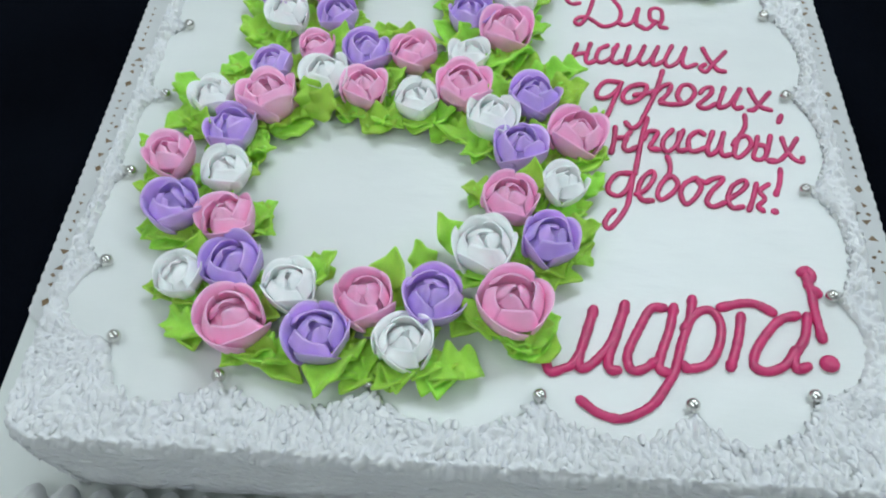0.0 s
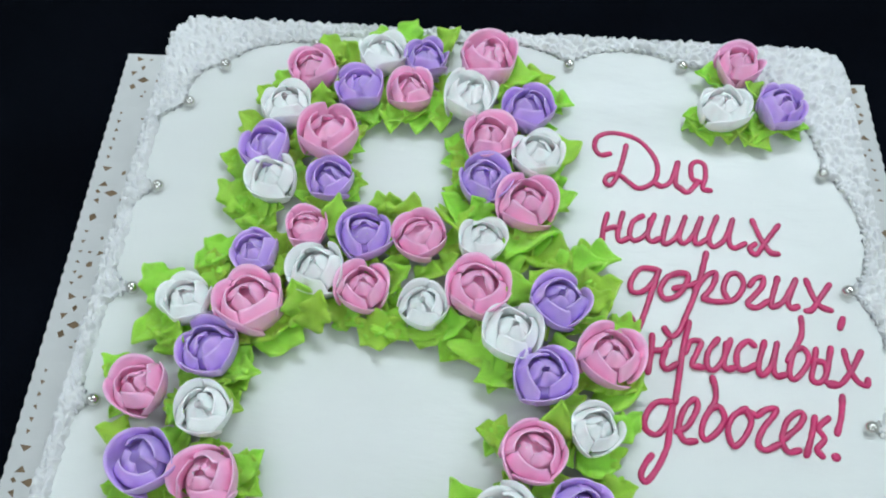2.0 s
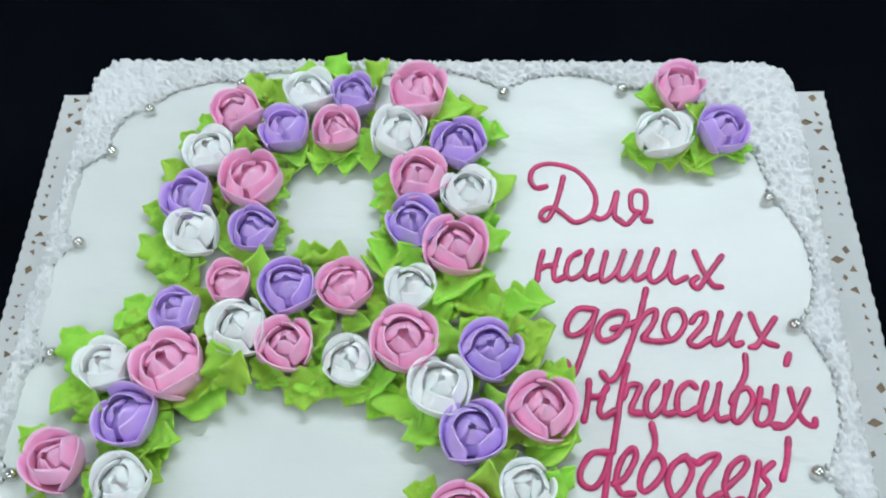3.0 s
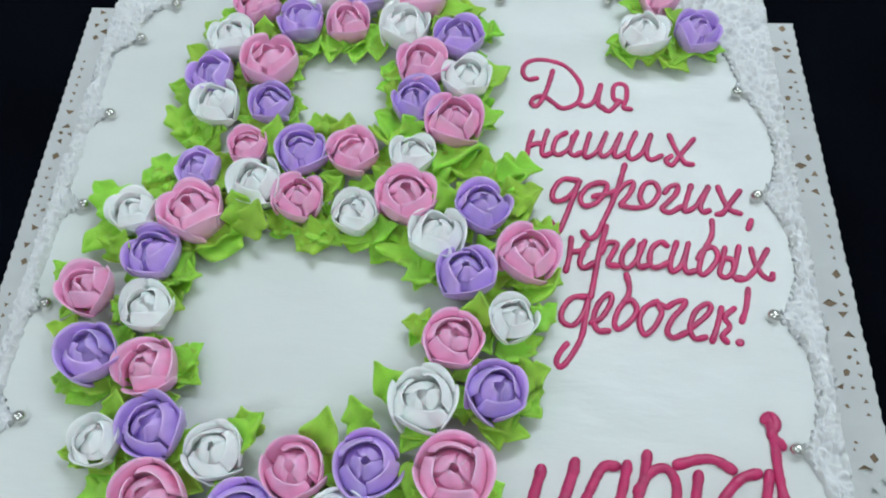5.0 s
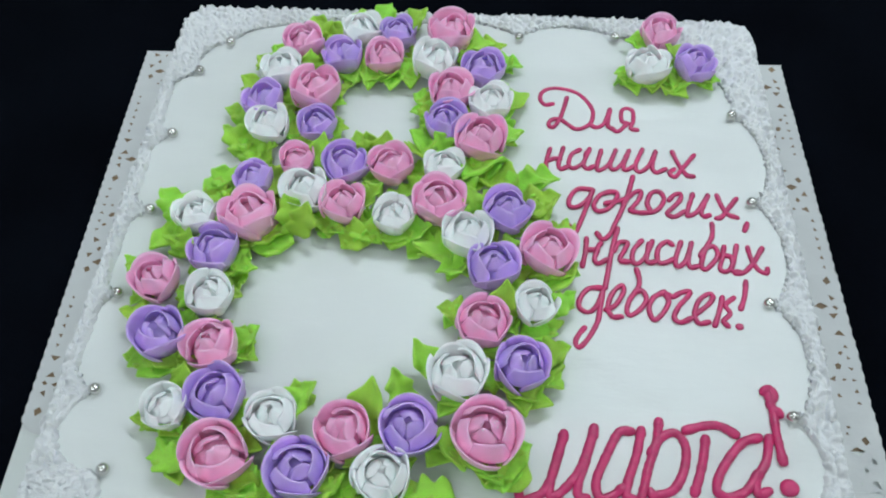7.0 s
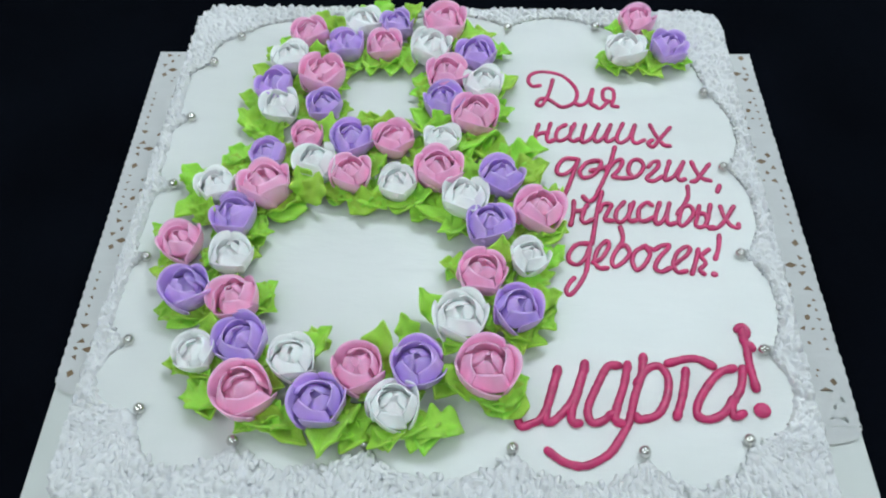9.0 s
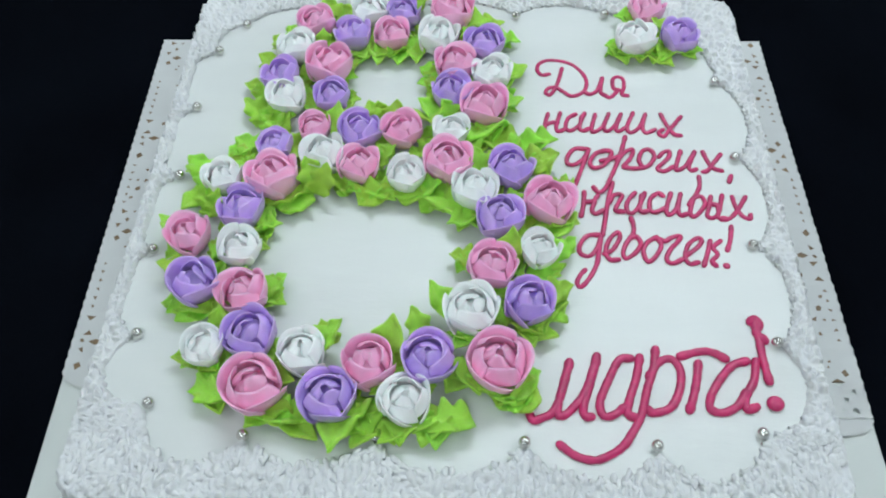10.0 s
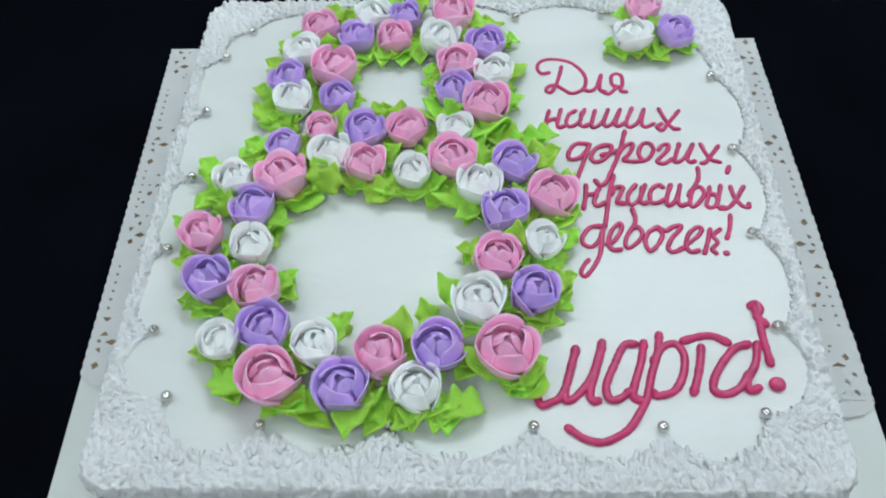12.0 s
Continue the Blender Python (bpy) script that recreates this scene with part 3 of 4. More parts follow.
LOWER_LOOP = [("W", -137, -5, 27), ("K", -106, -6, 36), ("W", 16, -12, 32), ("V", -122, -29, 31), ("V", 31, -32, 32), ("K", 61, -21, 33), ("K", -149, -49, 29),
              ("W", -119, -58, 28), ("V", -140, -83, 31), ("K", -110, -88, 32), ("W", -127, -123, 26), ("V", -102, -116, 32), ("K", -96, -147, 35), ("W", -74, -126, 29),
              ("V", -57, -152, 33), ("K", -38, -132, 31), ("W", -17, -153, 31), ("V", -7, -128, 33), ("K", 30, -130, 37), ("W", 16, -98, 33), ("V", 46, -92, 31),
              ("K", 27, -68, 31), ("W", 54, -55, 26)]
CORNER = [("K", 136, 158, 28), ("W", 125, 128, 32), ("V", 155, 131, 29)]
LOOPS = [(UPPER_LOOP, (-43, 105)), (WAIST, (-43, 30)), (LOWER_LOOP, (-45, -75)), (CORNER, (139, 138))]
made, r_ = {}, random.Random(3)
ROSES = []
for roses, (lx, ly) in LOOPS:
    for key, x, y, width in roses:
        ROSES.append((x, y, width))
        seed = r_.randrange(8)
        d = Vector((x - lx, y - ly, 0))
        d = d.normalized() if d.length > 1 else Vector((0, -1, 0))
        lean = radians(r_.uniform(-3, 9))
        m = Matrix.Translation((x / 1000, y / 1000, TOP + 0.0042)) @ Matrix.Rotation(lean, 4, Vector((-d.y, d.x, 0))) @ Matrix.Rotation(r_.uniform(0, 6.28), 4, "Z")
        size = width / 43.5
        first = (key, seed) not in made
        if first:
            made[key, seed] = cream_rose(key, seed * 5 + ord(key))
        one = made[key, seed] if first else copy_thing(made[key, seed], m)
        one.matrix_basis = m
        one.scale = (size, size, size * r_.uniform(0.86, 0.96))


# ---- cream leaves ----
def leaf_mesh(seed):
    """A piped leaf 1 long along x, its tip at the origin: creased, ruffled across, pointed."""
    r_ = random.Random(seed)
    ph, k, bow, skew = r_.uniform(0, 6.28), r_.uniform(4, 9), r_.uniform(-0.02, 0.14), r_.uniform(-0.12, 0.12)
    wide = r_.uniform(0.30, 0.42)

    def point(u, v):
        s = (v - 0.5) * 2
        w = 0.008 + wide * (math.sin(math.pi * 0.5 * min(u / 0.55, 1)) ** 1.15 if u < 0.55 else math.cos((u - 0.55) * 1.9))
        ruffle = math.sin(u * k * 1.9 + ph + 0.9 * s / (abs(s) + 0.2))
        y = s * w * (1 + 0.16 * ruffle * abs(s)) + skew * math.sin(math.pi * u)
        z = 0.24 * abs(s) ** 1.5 * w / 0.38 * (1 - 0.4 * u) + 0.12 * ruffle * s * s * min(1, u * 3) + bow * math.sin(math.pi * u) + 0.06 * (1 - u) ** 3
        return (-u, y, z)

    verts, faces = sheet(point, 23, 11, 0.07)
    me = bpy.data.meshes.new("cream_leaf")
    me.from_pydata(verts, [], faces)
    me.materials.append(M_LEAF)
    me.polygons.foreach_set("use_smooth", [True] * len(me.polygons))
    return me


LEAVES = [leaf_mesh(s) for s in range(10)]
LEAF_POINTS = [np.array([tuple(v.co) for v in me.vertices]) for me in LEAVES]
BOWLS = np.array(ROSES) / 1000


def in_bowl(p):
    """Whether any of the points lies among the petals of a rose."""
    d = np.hypot(p[:, None, 0] - BOWLS[None, :, 0], p[:, None, 1] - BOWLS[None, :, 1]) / BOWLS[None, :, 2]
    core = TOP + 0.0042 + BOWLS[None, :, 2] / 0.0475 * (0.0080 + 0.0128 * np.sqrt(np.maximum(0, 1 - (d / 0.334) ** 2)))
    return bool(((d < 0.37) & (p[:, None, 2] > core)).any())


def lay_leaf(tip, heading, size, tip_z, base_z, k, roll=0.0, leaf=None):
    """A leaf, or a side lobe of a leaf, with its tip at the place tip; heading is the way from base to tip."""
    ob = new("lobe" if leaf else "cream_leaf", LEAVES[k % 10])
    for tries in range(7):      # lower and shorten it until it lies clear of the bowls of the roses
        pitch = math.asin(max(-0.9, min(0.9, (base_z - tip_z) / size)))
        m = (Matrix.Translation((tip[0], tip[1], tip_z)) @ Matrix.Rotation(heading, 4, "Z") @ Matrix.Rotation(pitch, 4, "Y")
             @ Matrix.Rotation(roll, 4, "X") @ Matrix.Diagonal((size, size, size, 1)))
        if not in_bowl(LEAF_POINTS[k % 10] @ np.array(m.to_3x3()).T + np.array(m.translation)):
            break
        tip_z, base_z, size, roll = max(tip_z - 0.0022, TOP + 0.004), base_z - 0.001, size * 0.93, roll * 0.6
    if leaf:
        ob.parent = leaf
        ob.matrix_basis = leaf.matrix_basis.inverted() @ m
        return ob
    ob.matrix_basis = m
    return tagged(ob, "bright green piped cream leaf beside the roses", "cream leaf", group="leaves round the roses")


# places of the leaves in millimetres: tip, middle of the base, and how they lie:
# o spread outwards, i lying in a hollow, u standing up behind a rose, b squeezed in between roses
LEAVES_FAR = [(-119, 144, -113, 135, "o"), (-127, 129, -120, 122, "o"), (-135, 112, -124, 101, "o"), (-141, 86, -127, 78, "o"), (-137, 67, -125, 60, "o"), (-96, 169, -91, 158, "o"), (-85, 168, -77, 153, "u"), (-64, 179, -63, 171, "o"),
              (-43, 182, -45, 170, "u"), (-54, 170, -47, 169, "o"), (-18, 176, -25, 167, "u"), (2, 177, -4, 165, "o"), (28, 147, 10, 143, "o"), (36, 146, 24, 141, "o"), (47, 131, 31, 129, "o"), (51, 106, 35, 99, "o"),
              (42, 91, 31, 80, "o"), (48, 71, 34, 64, "o"), (35, 57, 20, 49, "o"), (32, 46, 16, 42, "o"), (26, 43, 14, 31, "o"), (-68, 105, -63, 118, "i")]
LEAVES_FAR_HOLLOW = [(-52, 105, -49, 119, "i"), (-38, 105, -39, 119, "i"), (-25, 107, -29, 120, "i"), (-64, 109, -73, 102, "i"), (-64, 92, -75, 94, "i"), (-60, 72, -70, 74, "i"), (-63, 61, -71, 66, "i"), (-23, 104, -12, 99, "i"),
                     (-24, 88, -11, 85, "i"), (-22, 71, -12, 72, "i"), (-54, 64, -53, 57, "u"), (-48, 63, -48, 56, "u"), (-35, 63, -35, 57, "u"), (-22, 62, -17, 58, "u"), (-91, 129, -89, 121, "b"), (-78, 116, -73, 109, "b"),
                     (-95, 108, -102, 105, "b"), (-98, 84, -94, 66, "b"), (-42, 147, -55, 140, "b"), (-19, 148, -29, 140, "b"), (-30, 135, -29, 117, "b"), (6, 136, 9, 130, "b"), (-8, 91, 1, 87, "b")]
LEAVES_WAIST = [(17, 88, 14, 82, "b"), (38, 113, 28, 109, "b"), (-128, 52, -113, 52, "o"), (-127, 59, -115, 53, "o"), (-100, 52, -114, 53, "b"), (-114, 42, -103, 34, "b"), (-137, 31, -127, 23, "o"), (-138, 13, -130, 22, "o"),
                (-131, 27, -131, 14, "o"), (-105, 20, -101, 9, "b"), (-74, 61, -72, 43, "b"), (-87, 8, -82, -6, "b"), (-74, 4, -78, -8, "b"), (-74, 6, -66, 0, "i"), (-53, -10, -63, -1, "i"), (-31, -15, -45, -3, "i"),
                (-38, -1, -45, -7, "i"), (-16, -2, -27, -10, "i"), (-3, -6, -19, -5, "b"), (8, -29, -4, -10, "i"), (12, -19, -3, -10, "i"), (-48, 24, -34, 23, "b"), (-32, 17, -41, 12, "b"), (-16, 21, -35, 23, "b")]
LEAVES_WAIST_EAST = [(-9, 31, -19, 27, "b"), (15, 21, 20, 9, "b"), (-6, 61, -2, 55, "b"), (-12, 41, -16, 62, "b"), (12, 29, 26, 45, "o"), (45, 36, 39, 28, "o"), (63, 32, 46, 27, "o"), (69, 21, 54, 17, "o"),
                     (65, 15, 54, 10, "o"), (60, 1, 48, -3, "b"), (24, 26, 29, 22, "o"), (48, -14, 35, -14, "b"), (77, -10, 70, -2, "o"), (79, -33, 68, -28, "o")]
LEAVES_WEST = [(-164, 15, -156, 3, "o"), (-161, -26, -146, -13, "o"), (-156, -7, -145, -17, "o"), (-137, -7, -138, -15, "b"), (-172, -33, -161, -38, "o"), (-163, -62, -157, -53, "o"), (-166, -68, -158, -70, "o"), (-130, -32, -123, -39, "b"),
               (-145, -51, -138, -58, "b"), (-115, -65, -121, -70, "b"), (-97, -37, -111, -39, "i"), (-105, -16, -112, -27, "i"), (-86, 2, -97, -16, "i"), (-102, -55, -110, -51, "i"), (-90, -72, -99, -81, "i"), (-88, -92, -100, -87, "i"),
               (-159, -92, -147, -95, "o"), (-135, -88, -127, -94, "b"), (-149, -104, -139, -96, "o"), (-121, -100, -120, -105, "b"), (-146, -127, -132, -128, "o"), (-129, -136, -121, -129, "o"), (-125, -145, -122, -134, "o"), (-113, -160, -116, -144, "o")]
LEAVES_NEAR = [(-105, -122, -99, -126, "b"), (-67, -102, -63, -108, "u"), (-53, -108, -61, -114, "u"), (-26, -103, -28, -110, "u"), (-17, -97, -14, -103, "u"), (-8, -81, -1, -87, "u"), (-100, -167, -88, -158, "o"),
               (-75, -165, -85, -154, "o"), (-61, -173, -81, -150, "o"), (-54, -182, -43, -160, "o"), (-44, -177, -36, -160, "o"), (-38, -157, -24, -165, "u"), (-19, -177, -20, -165, "o"), (-8, -176, -6, -164, "o"), (10, -155, 1, -161, "o"),
               (-1, -177, 2, -160, "o"), (-30, -176, -23, -167, "o"), (-16, -137, -1, -141, "b"), (3, -145, 14, -135, "o"), (21, -148, 18, -133, "o"), (32, -148, 24, -134, "o"), (40, -153, 31, -143, "o"), (53, -131, 39, -140, "o")]
LEAVES_EAST = [(51, -142, 36, -143, "o"), (64, -109, 49, -102, "o"), (50, -117, 48, -102, "o"), (67, -73, 62, -83, "o"), (73, -78, 62, -80, "o"), (69, -100, 60, -90, "o"), (78, -24, 65, -35, "o"), (76, -44, 68, -51, "o"),
               (70, -60, 58, -66, "o"), (0, -34, 15, -32, "i"), (2, -56, 12, -60, "i"), (7, -68, 16, -58, "i"), (19, -72, 25, -79, "b"), (35, -38, 31, -46, "b"), (50, -6, 39, -3, "b"), (69, 33, 55, 34, "o"),
               (62, 15, 51, 18, "o"), (24, -116, 3, -104, "b"), (2, -124, 12, -111, "b")]
LEAVES_CORNER = [(113, 158, 124, 155, "o"), (105, 128, 117, 126, "o"), (108, 117, 118, 127, "o"), (119, 108, 116, 126, "o"), (128, 109, 128, 124, "o"), (137, 109, 137, 124, "o"), (151, 107, 143, 121, "o"), (167, 115, 159, 125, "o"),
                 (173, 124, 165, 126, "o"), (137, 145, 146, 142, "b")]


def beside(x, y):
    """The place x, y, moved out of the bowl of any rose that it lies in."""
    for cx, cy, w in ROSES:
        d = math.hypot(x - cx, y - cy)
        if d < w * 0.46:
            k = w * 0.46 / max(d, 1.0)
            x, y = cx + (x - cx) * k, cy + (y - cy) * k
    return x, y


RISE = {"o": (0.009, 0.003), "i": (0.007, 0.004), "u": (0.016, 0.003), "b": (0.020, 0.006)}
r_ = random.Random(8)
count = 0
for leaves in (LEAVES_FAR, LEAVES_FAR_HOLLOW, LEAVES_WAIST, LEAVES_WAIST_EAST, LEAVES_WEST, LEAVES_NEAR, LEAVES_EAST, LEAVES_CORNER):
    for x, y, bx, by, how in leaves:
        head = math.atan2(y - by, x - bx)
        flat = math.hypot(x - bx, y - by) / 1000
        tip_z, base_z = RISE[how]
        size = min(max(math.hypot(flat, tip_z - base_z) * {"b": 1.1, "u": 1.5, "o": 1.6, "i": 1.5}[how], 0.022 if how == "u" else 0.018), 0.035)
        x, y = beside(x, y)
        leaf = lay_leaf((x / 1000, y / 1000), head + r_.uniform(-0.1, 0.1), size, TOP + tip_z + r_.uniform(-0.001, 0.001), TOP + base_z, count, r_.uniform(-0.3, 0.3))
        count += 1
        if how in "oi":      # a lower lobe of the same squeeze beside it
            side = r_.choice((-1, 1))
            a = head + side * r_.uniform(0.5, 1.0)
            px = x / 1000 - math.cos(head) * size * 0.28 - side * math.sin(head) * 0.006
            py = y / 1000 - math.sin(head) * size * 0.28 + side * math.cos(head) * 0.006
            lay_leaf((px, py), a, size * 0.85, TOP + r_.uniform(0.003, 0.006), TOP + 0.003, count + 3, r_.uniform(-0.3, 0.3), leaf)
            count += 1

# low leaves in the gaps between neighbouring roses
for i, a in enumerate(ROSES):
    for b in ROSES[i + 1:]:
        d = math.hypot(a[0] - b[0], a[1] - b[1])
        if d < 33:
            x, y = (a[0] + b[0]) / 2000, (a[1] + b[1]) / 2000
            for way in (-1, 1)[:1 + (d > 27)]:
                head = math.atan2(b[1] - a[1], b[0] - a[0]) + math.pi / 2 * way + r_.uniform(-0.3, 0.3)
                px, py = beside(x * 1000 + 11 * math.cos(head), y * 1000 + 11 * math.sin(head))
                lay_leaf((px / 1000, py / 1000), head, 0.021, TOP + r_.uniform(0.011, 0.017), TOP + 0.004, count, r_.uniform(-0.5, 0.5))
                count += 1


# ---- writing in gel ----
def smooth_line(pts, step=0.0009):
    """A Catmull-Rom line through the points, in metres."""
    p = [Vector((x / 1000, y / 1000)) for x, y in pts]
    p = [p[0] * 2 - p[1]] + p + [p[-1] * 2 - p[-2]]
    out = []
    for a, b, c, d in zip(p, p[1:], p[2:], p[3:]):
        n = max(2, int((c - b).length / step))
        for k in range(n):
            t = k / n
            out.append(0.5 * (2 * b + (c - a) * t + (2 * a - 5 * b + 4 * c - d) * t * t + (3 * b - 3 * c + d - a) * t ** 3))
    return out + [p[-2]]


def gel_letter(strokes, radius, parent, seed):
    """Round gel strands laid along the strokes, with blunt blobby ends."""
    verts, faces = [], []
    r_ = random.Random(seed)
    S = 10
    for pts in strokes:
        line = smooth_line(pts)
        n = len(line)
        rings = []
        for i, p in enumerate(line):
            t = (line[min(i + 1, n - 1)] - line[max(i - 1, 0)])
            t = t.normalized() if t.length > 1e-9 else Vector((0, 1))
            side = Vector((-t.y, t.x))
            wob = 1 + 0.14 * noise.noise((p.x * 320, p.y * 320, seed)) + 0.06 * noise.noise((p.x * 1100, p.y * 1100, seed))
            end = min(i, n - 1 - i) * 0.0009
            blob = 1 + 0.16 * math.exp(-((end - 0.0016) / 0.0014) ** 2)
            rings.append((p, t, side, radius * wob * blob))
        caps = []
        p, t, side, r = rings[0]
        for q in (0.25, 0.7, 0.93):
            caps.append((p - t * r * math.sqrt(1 - q * q), t, side, r * q))
        p, t, side, r = rings[-1]
        tail_ = [(p + t * r * math.sqrt(1 - q * q), t, side, r * q) for q in (0.93, 0.7, 0.25)]
        rings = caps + rings + tail_
        base = len(verts)
        for p, t, side, r in rings:
            for k in range(S):
                a = 2 * math.pi * k / S
                verts.append((p.x + side.x * r * math.cos(a), p.y + side.y * r * math.cos(a), TOP + radius * 0.42 + r * 0.75 * math.sin(a)))
        for i in range(len(rings) - 1):
            for k in range(S):
                j = (k + 1) % S
                faces.append((base + i * S + k, base + i * S + j, base + (i + 1) * S + j, base + (i + 1) * S + k))
        faces.append(tuple(base + k for k in reversed(range(S))))
        faces.append(tuple(base + (len(rings) - 1) * S + k for k in range(S)))
    return raw("letter", verts, faces, M_GEL, parent)


def gel_dot(x, y, radius, parent):
    bm = bmesh.new()
    bmesh.ops.create_uvsphere(bm, u_segments=20, v_segments=12, radius=1.0)
    for w in bm.verts:
        dip = 0.25 * math.exp(-((w.co.x ** 2 + w.co.y ** 2) / 0.10)) if w.co.z > 0 else 0
        w.co = Vector((x / 1000 + w.co.x * radius, y / 1000 + w.co.y * radius * 0.96, TOP + radius * 0.2 + (w.co.z - dip) * radius * 0.55))
    return part("dot", bm, M_GEL, parent)


def icing_word(text, letters, radius):
    word = tagged(new("icing_word"), "word " + text + " handwritten in crimson gel on white cream", "icing writing", group="words on the cake")
    for k, strokes in enumerate(letters):
        gel_letter(strokes, radius, word, len(text) * 10 + k)
    return word


STROKE_D = [[(66, 103), (61, 102), (58, 107), (60, 114), (68, 117), (80, 114), (87, 107), (91, 98), (90, 89), (86, 84), (80, 82), (75, 86), (70, 90), (65, 89), (63, 85), (66, 83), (70, 90), (73, 100), (75, 109)]]
STROKE_L = [[(89, 86), (93, 84), (98, 88), (102, 100), (100, 87), (102, 83)]]
STROKE_YA = [[(113, 88), (109, 90), (109, 98), (112, 101), (116, 99), (116, 91), (114, 84), (118, 83)], [(112, 88), (106, 81), (102, 84)]]
icing_word('"Для"', [STROKE_D, STROKE_L, STROKE_YA], 0.00138)
STROKE_N = [[(64, 65), (62, 57), (61, 49)], [(62, 55), (66, 57), (70, 57)], [(72, 66), (69, 54), (70, 49), (74, 51)]]
STROKE_A = [[(82, 65), (77, 61), (75, 53), (78, 50), (84, 55), (86, 63)], [(88, 66), (84, 54), (86, 50), (90, 52)]]
STROKE_SH = [[(95, 65), (92, 53), (93, 49), (99, 54), (104, 66), (100, 54), (102, 50), (107, 55), (112, 66), (108, 54), (109, 50), (115, 54)]]
STROKE_I = [[(120, 67), (115, 54), (117, 49), (123, 54), (128, 66), (125, 54), (127, 49), (133, 52)]]
STROKE_H = [[(138, 66), (141, 56), (145, 48), (149, 47)], [(151, 64), (143, 53), (138, 46), (135, 49), (138, 52)]]
icing_word('"наших"', [STROKE_N, STROKE_A, STROKE_SH, STROKE_I, STROKE_H], 0.00138)
STROKE_D2 = [[(88, 34), (80, 34), (75, 27), (75, 21), (80, 21), (86, 27), (89, 34), (85, 22), (81, 10), (77, 1), (74, 7)]]
STROKE_O2 = [[(99, 33), (93, 30), (89, 23), (91, 18), (97, 20), (102, 27), (103, 32), (99, 33)], [(96, 24), (103, 26), (108, 28)]]
STROKE_R2 = [[(113, 45), (110, 34), (106, 22), (101, 10), (97, 1), (93, -2), (90, 2)], [(106, 24), (112, 32), (117, 34), (115, 27), (110, 20)]]
STROKE_O2B = [[(110, 19), (117, 18), (125, 20), (130, 28), (128, 34), (123, 33), (120, 25), (122, 19)]]
STROKE_G2 = [[(133, 28), (136, 32), (140, 33), (139, 28), (135, 23), (131, 18), (135, 16), (141, 20)]]
STROKE_I2 = [[(147, 33), (143, 21), (143, 17), (149, 21), (156, 33), (151, 21), (152, 17), (155, 18)]]
STROKE_H2 = [[(161, 33), (163, 25), (166, 19), (171, 17)], [(172, 31), (167, 24), (162, 17), (159, 16)]]
STROKE_C2 = [[(176, 13), (174, 8)]]
icing_word('"дорогих,"', [STROKE_D2, STROKE_O2, STROKE_R2, STROKE_O2B, STROKE_G2, STROKE_I2, STROKE_H2, STROKE_C2], 0.00145)
STROKE_K3 = [[(84, -2), (83, -12), (81, -21)], [(84, -10), (89, -9), (92, -5)], [(90, -9), (88, -16), (90, -19), (95, -16)]]
STROKE_R3 = [[(102, 6), (99, -5), (97, -14), (95, -25), (93, -35)], [(99, -10), (102, -4), (107, -4), (105, -9), (102, -16), (107, -17)]]
STROKE_A3 = [[(115, -2), (110, -9), (109, -16), (112, -18), (117, -12), (119, -4)], [(121, -2), (117, -13), (118, -17), (122, -16)]]
STROKE_S3 = [[(132, -4), (129, -2), (124, -7), (123, -15), (126, -17), (132, -14)]]
STROKE_I3 = [[(137, -2), (133, -14), (134, -19), (139, -14), (143, -2), (140, -14), (141, -19), (145, -18)]]
STROKE_V3 = [[(156, 12), (155, 3), (150, -7), (147, -17), (149, -20), (154, -15), (157, -9), (155, -4), (150, -6), (147, -11)]]
STROKE_Y3 = [[(161, -4), (159, -12), (157, -19), (160, -21), (164, -17), (164, -11), (160, -10)], [(168, -3), (165, -14), (163, -20), (168, -21)]]
STROKE_H3 = [[(174, -4), (175, -12), (178, -19), (182, -21), (183, -18)], [(182, -4), (176, -14), (170, -21), (165, -22)]]
icing_word('"красивых"', [STROKE_K3, STROKE_R3, STROKE_A3, STROKE_S3, STROKE_I3, STROKE_V3, STROKE_Y3, STROKE_H3], 0.00145)
STROKE_D4 = [[(91, -35), (84, -36), (79, -43), (79, -49), (84, -51), (89, -45), (92, -36), (90, -47), (88, -57), (83, -67), (78, -73), (76, -70), (78, -65), (81, -61)]]
STROKE_E4 = [[(93, -49), (98, -46), (103, -37), (102, -33), (97, -38), (94, -47), (96, -53), (101, -53)]]
STROKE_V4 = [[(111, -22), (112, -28), (111, -34), (106, -42), (104, -49), (106, -52), (112, -47), (115, -41), (113, -36), (109, -37)]]
STROKE_O4 = [[(125, -36), (119, -40), (116, -47), (118, -54), (123, -50), (127, -42), (125, -37), (129, -39)]]
STROKE_CH4 = [[(130, -39), (134, -36), (139, -35), (137, -39), (132, -45), (129, -52), (132, -55), (138, -52)]]
STROKE_E4B = [[(141, -49), (148, -43), (151, -38), (149, -36), (143, -41), (140, -50), (142, -55), (147, -54)]]
STROKE_K4 = [[(156, -38), (153, -48), (150, -56)], [(162, -38), (157, -43), (159, -48), (155, -53), (157, -56)]]
STROKE_X4 = [[(170, -27), (168, -37), (165, -45)]]
word = icing_word('"девочек!"', [STROKE_D4, STROKE_E4, STROKE_V4, STROKE_O4, STROKE_CH4, STROKE_E4B, STROKE_K4, STROKE_X4], 0.00145)
gel_dot(163, -56, 0.0022, word)
STROKE_M = [[(47, -149), (47, -153), (49, -157), (54, -155), (59, -152), (64, -141), (69, -122)], [(69, -123), (65, -136), (62, -148), (62, -154), (67, -152), (76, -141), (81, -128), (84, -118)], [(84, -120), (79, -136), (75, -149), (76, -154), (79, -154)]]
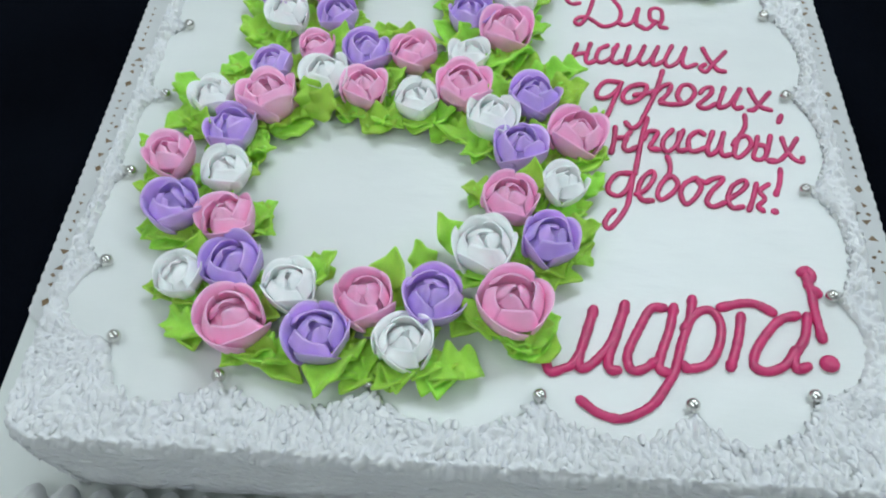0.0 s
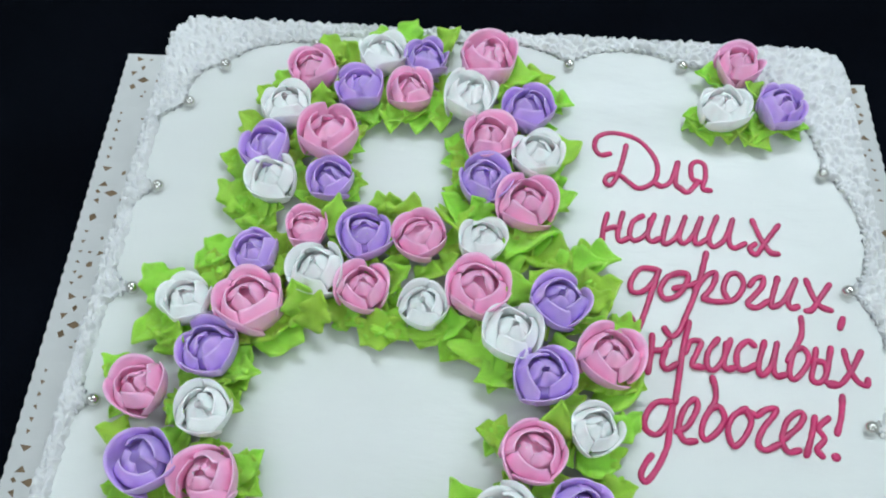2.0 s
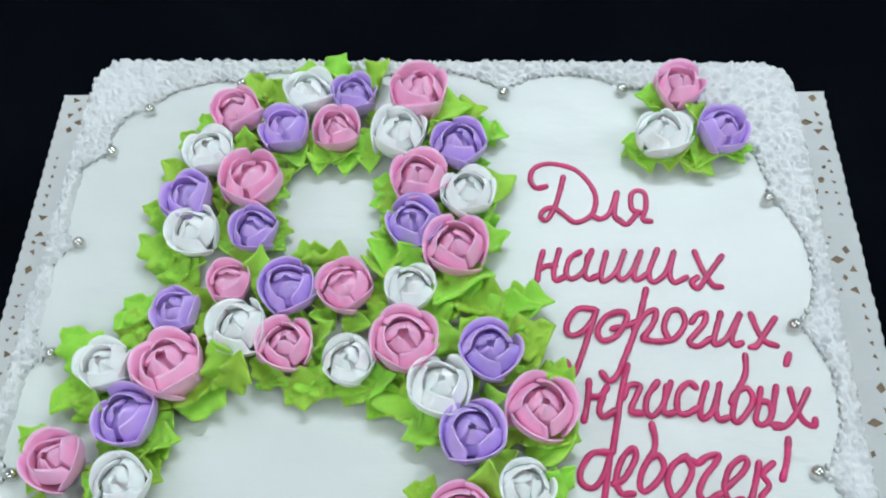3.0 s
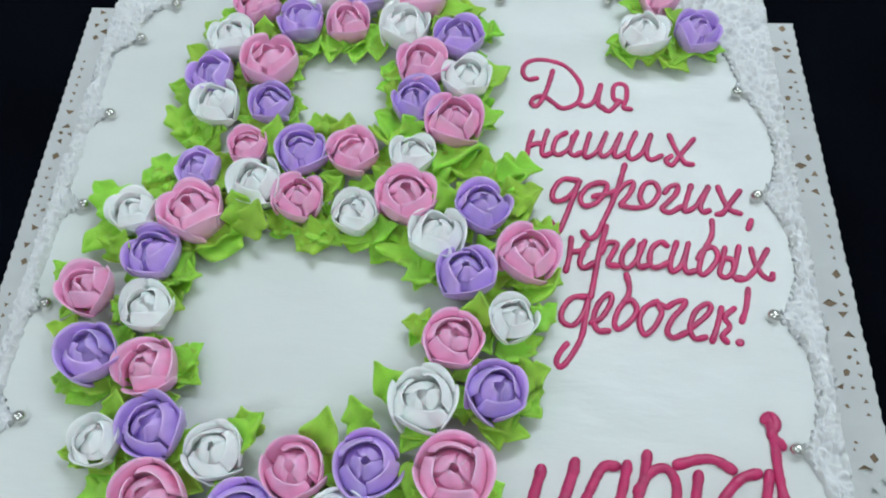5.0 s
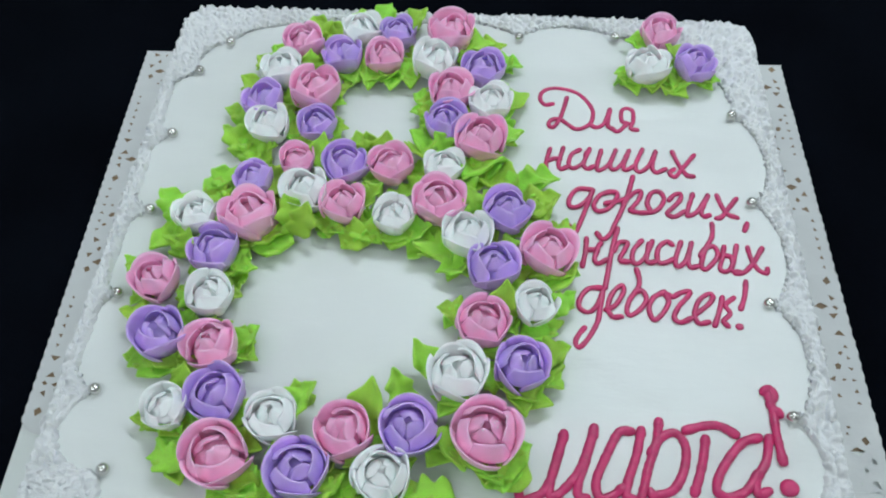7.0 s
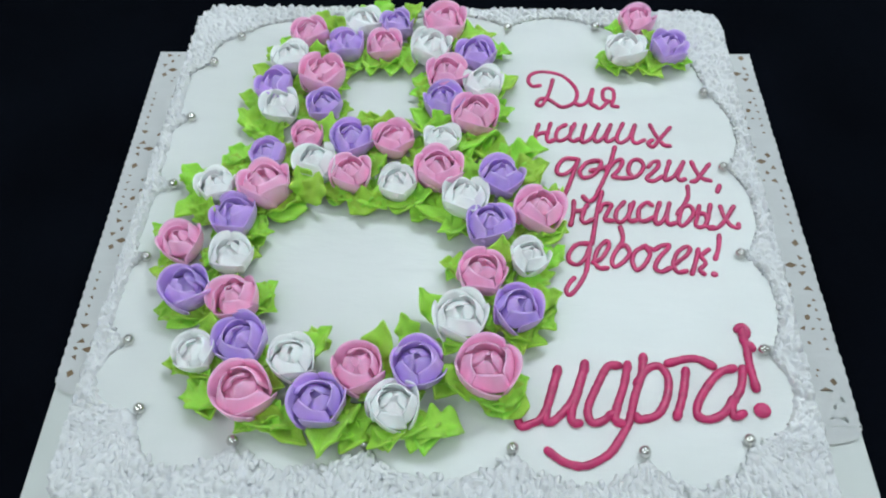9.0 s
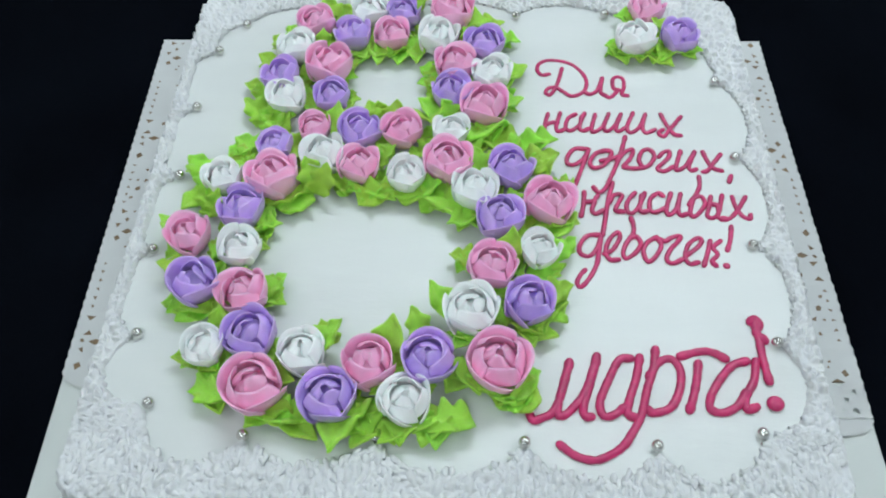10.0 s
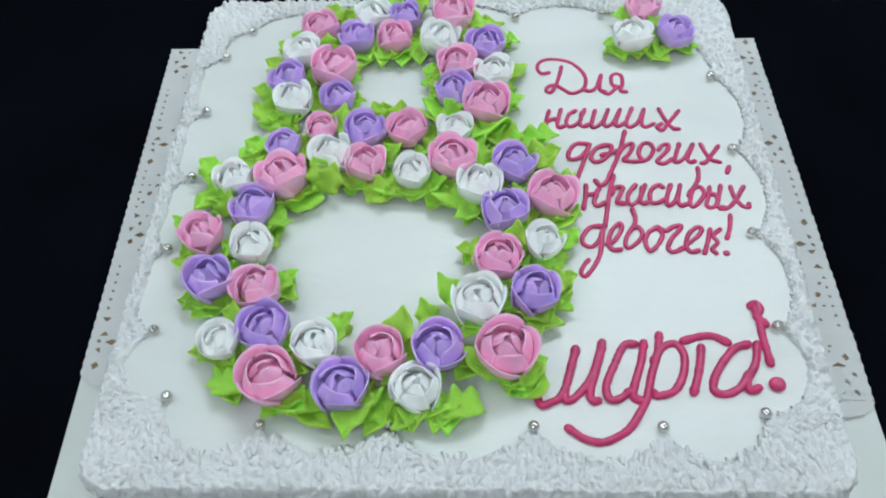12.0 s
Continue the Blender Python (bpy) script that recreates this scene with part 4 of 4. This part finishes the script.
STROKE_A = [[(102, -119), (96, -120), (90, -131), (84, -145), (85, -153), (90, -153), (97, -148)], [(107, -118), (104, -131), (99, -145), (98, -152), (102, -154)]]
STROKE_R = [[(116, -113), (114, -124), (109, -138), (105, -152), (99, -163), (94, -170), (87, -175), (79, -178), (70, -176), (62, -170)], [(111, -130), (117, -121), (124, -119), (128, -126), (126, -138), (120, -148), (111, -151), (109, -149)]]
STROKE_TT = [[(129, -117), (139, -114), (146, -114), (153, -118)], [(138, -121), (136, -131), (133, -141), (130, -149)]]
STROKE_A2 = [[(164, -119), (156, -122), (148, -131), (142, -141), (141, -148), (147, -150), (155, -146), (161, -138)], [(169, -119), (166, -131), (160, -141), (160, -148), (165, -146)]]
STROKE_X = [[(172, -95), (173, -104), (173, -117), (174, -131)], [(170, -94), (173, -92), (175, -96), (172, -101), (176, -106)]]
word = icing_word('"марта!"', [STROKE_M, STROKE_A, STROKE_R, STROKE_TT, STROKE_A2, STROKE_X], 0.0023)
gel_dot(175, -144, 0.0046, word)


# ---- sugar crystals on some roses ----
bpy.context.view_layer.update()
graph = bpy.context.evaluated_depsgraph_get()
r_ = random.Random(21)
verts, faces = [], []
for x, y, width in ROSES[::3]:
    cx, cy = x / 1000 + r_.uniform(-0.004, 0.004), y / 1000 + r_.uniform(-0.002, 0.006)
    for k in range(r_.choice((4, 9, 15))):
        px, py = cx + r_.gauss(0, 0.0035), cy + r_.gauss(0, 0.0025)
        hit, place, normal, _, ob, _ = scene.ray_cast(graph, (px, py, TOP + 0.06), (0, 0, -1))
        if hit and ob.name.startswith(("petal", "core")):
            r, b = r_.uniform(0.00025, 0.00055), len(verts)
            for dx, dy, dz in ((1, 0, 0), (-1, 0, 0), (0, 1, 0), (0, -1, 0), (0, 0, 1), (0, 0, -1)):
                verts.append((place.x + dx * r, place.y + dy * r, place.z + (dz + 0.4) * r))
            faces += [(b + i, b + j, b + k2) for i, j, k2 in ((0, 2, 4), (2, 1, 4), (1, 3, 4), (3, 0, 4), (2, 0, 5), (1, 2, 5), (3, 1, 5), (0, 3, 5))]
tagged(raw("sugar_crystals", verts, faces, M_SUGAR, smooth=False), "tiny clear sugar crystals sprinkled on the cream roses", "sugar crystals", kind="stuff")
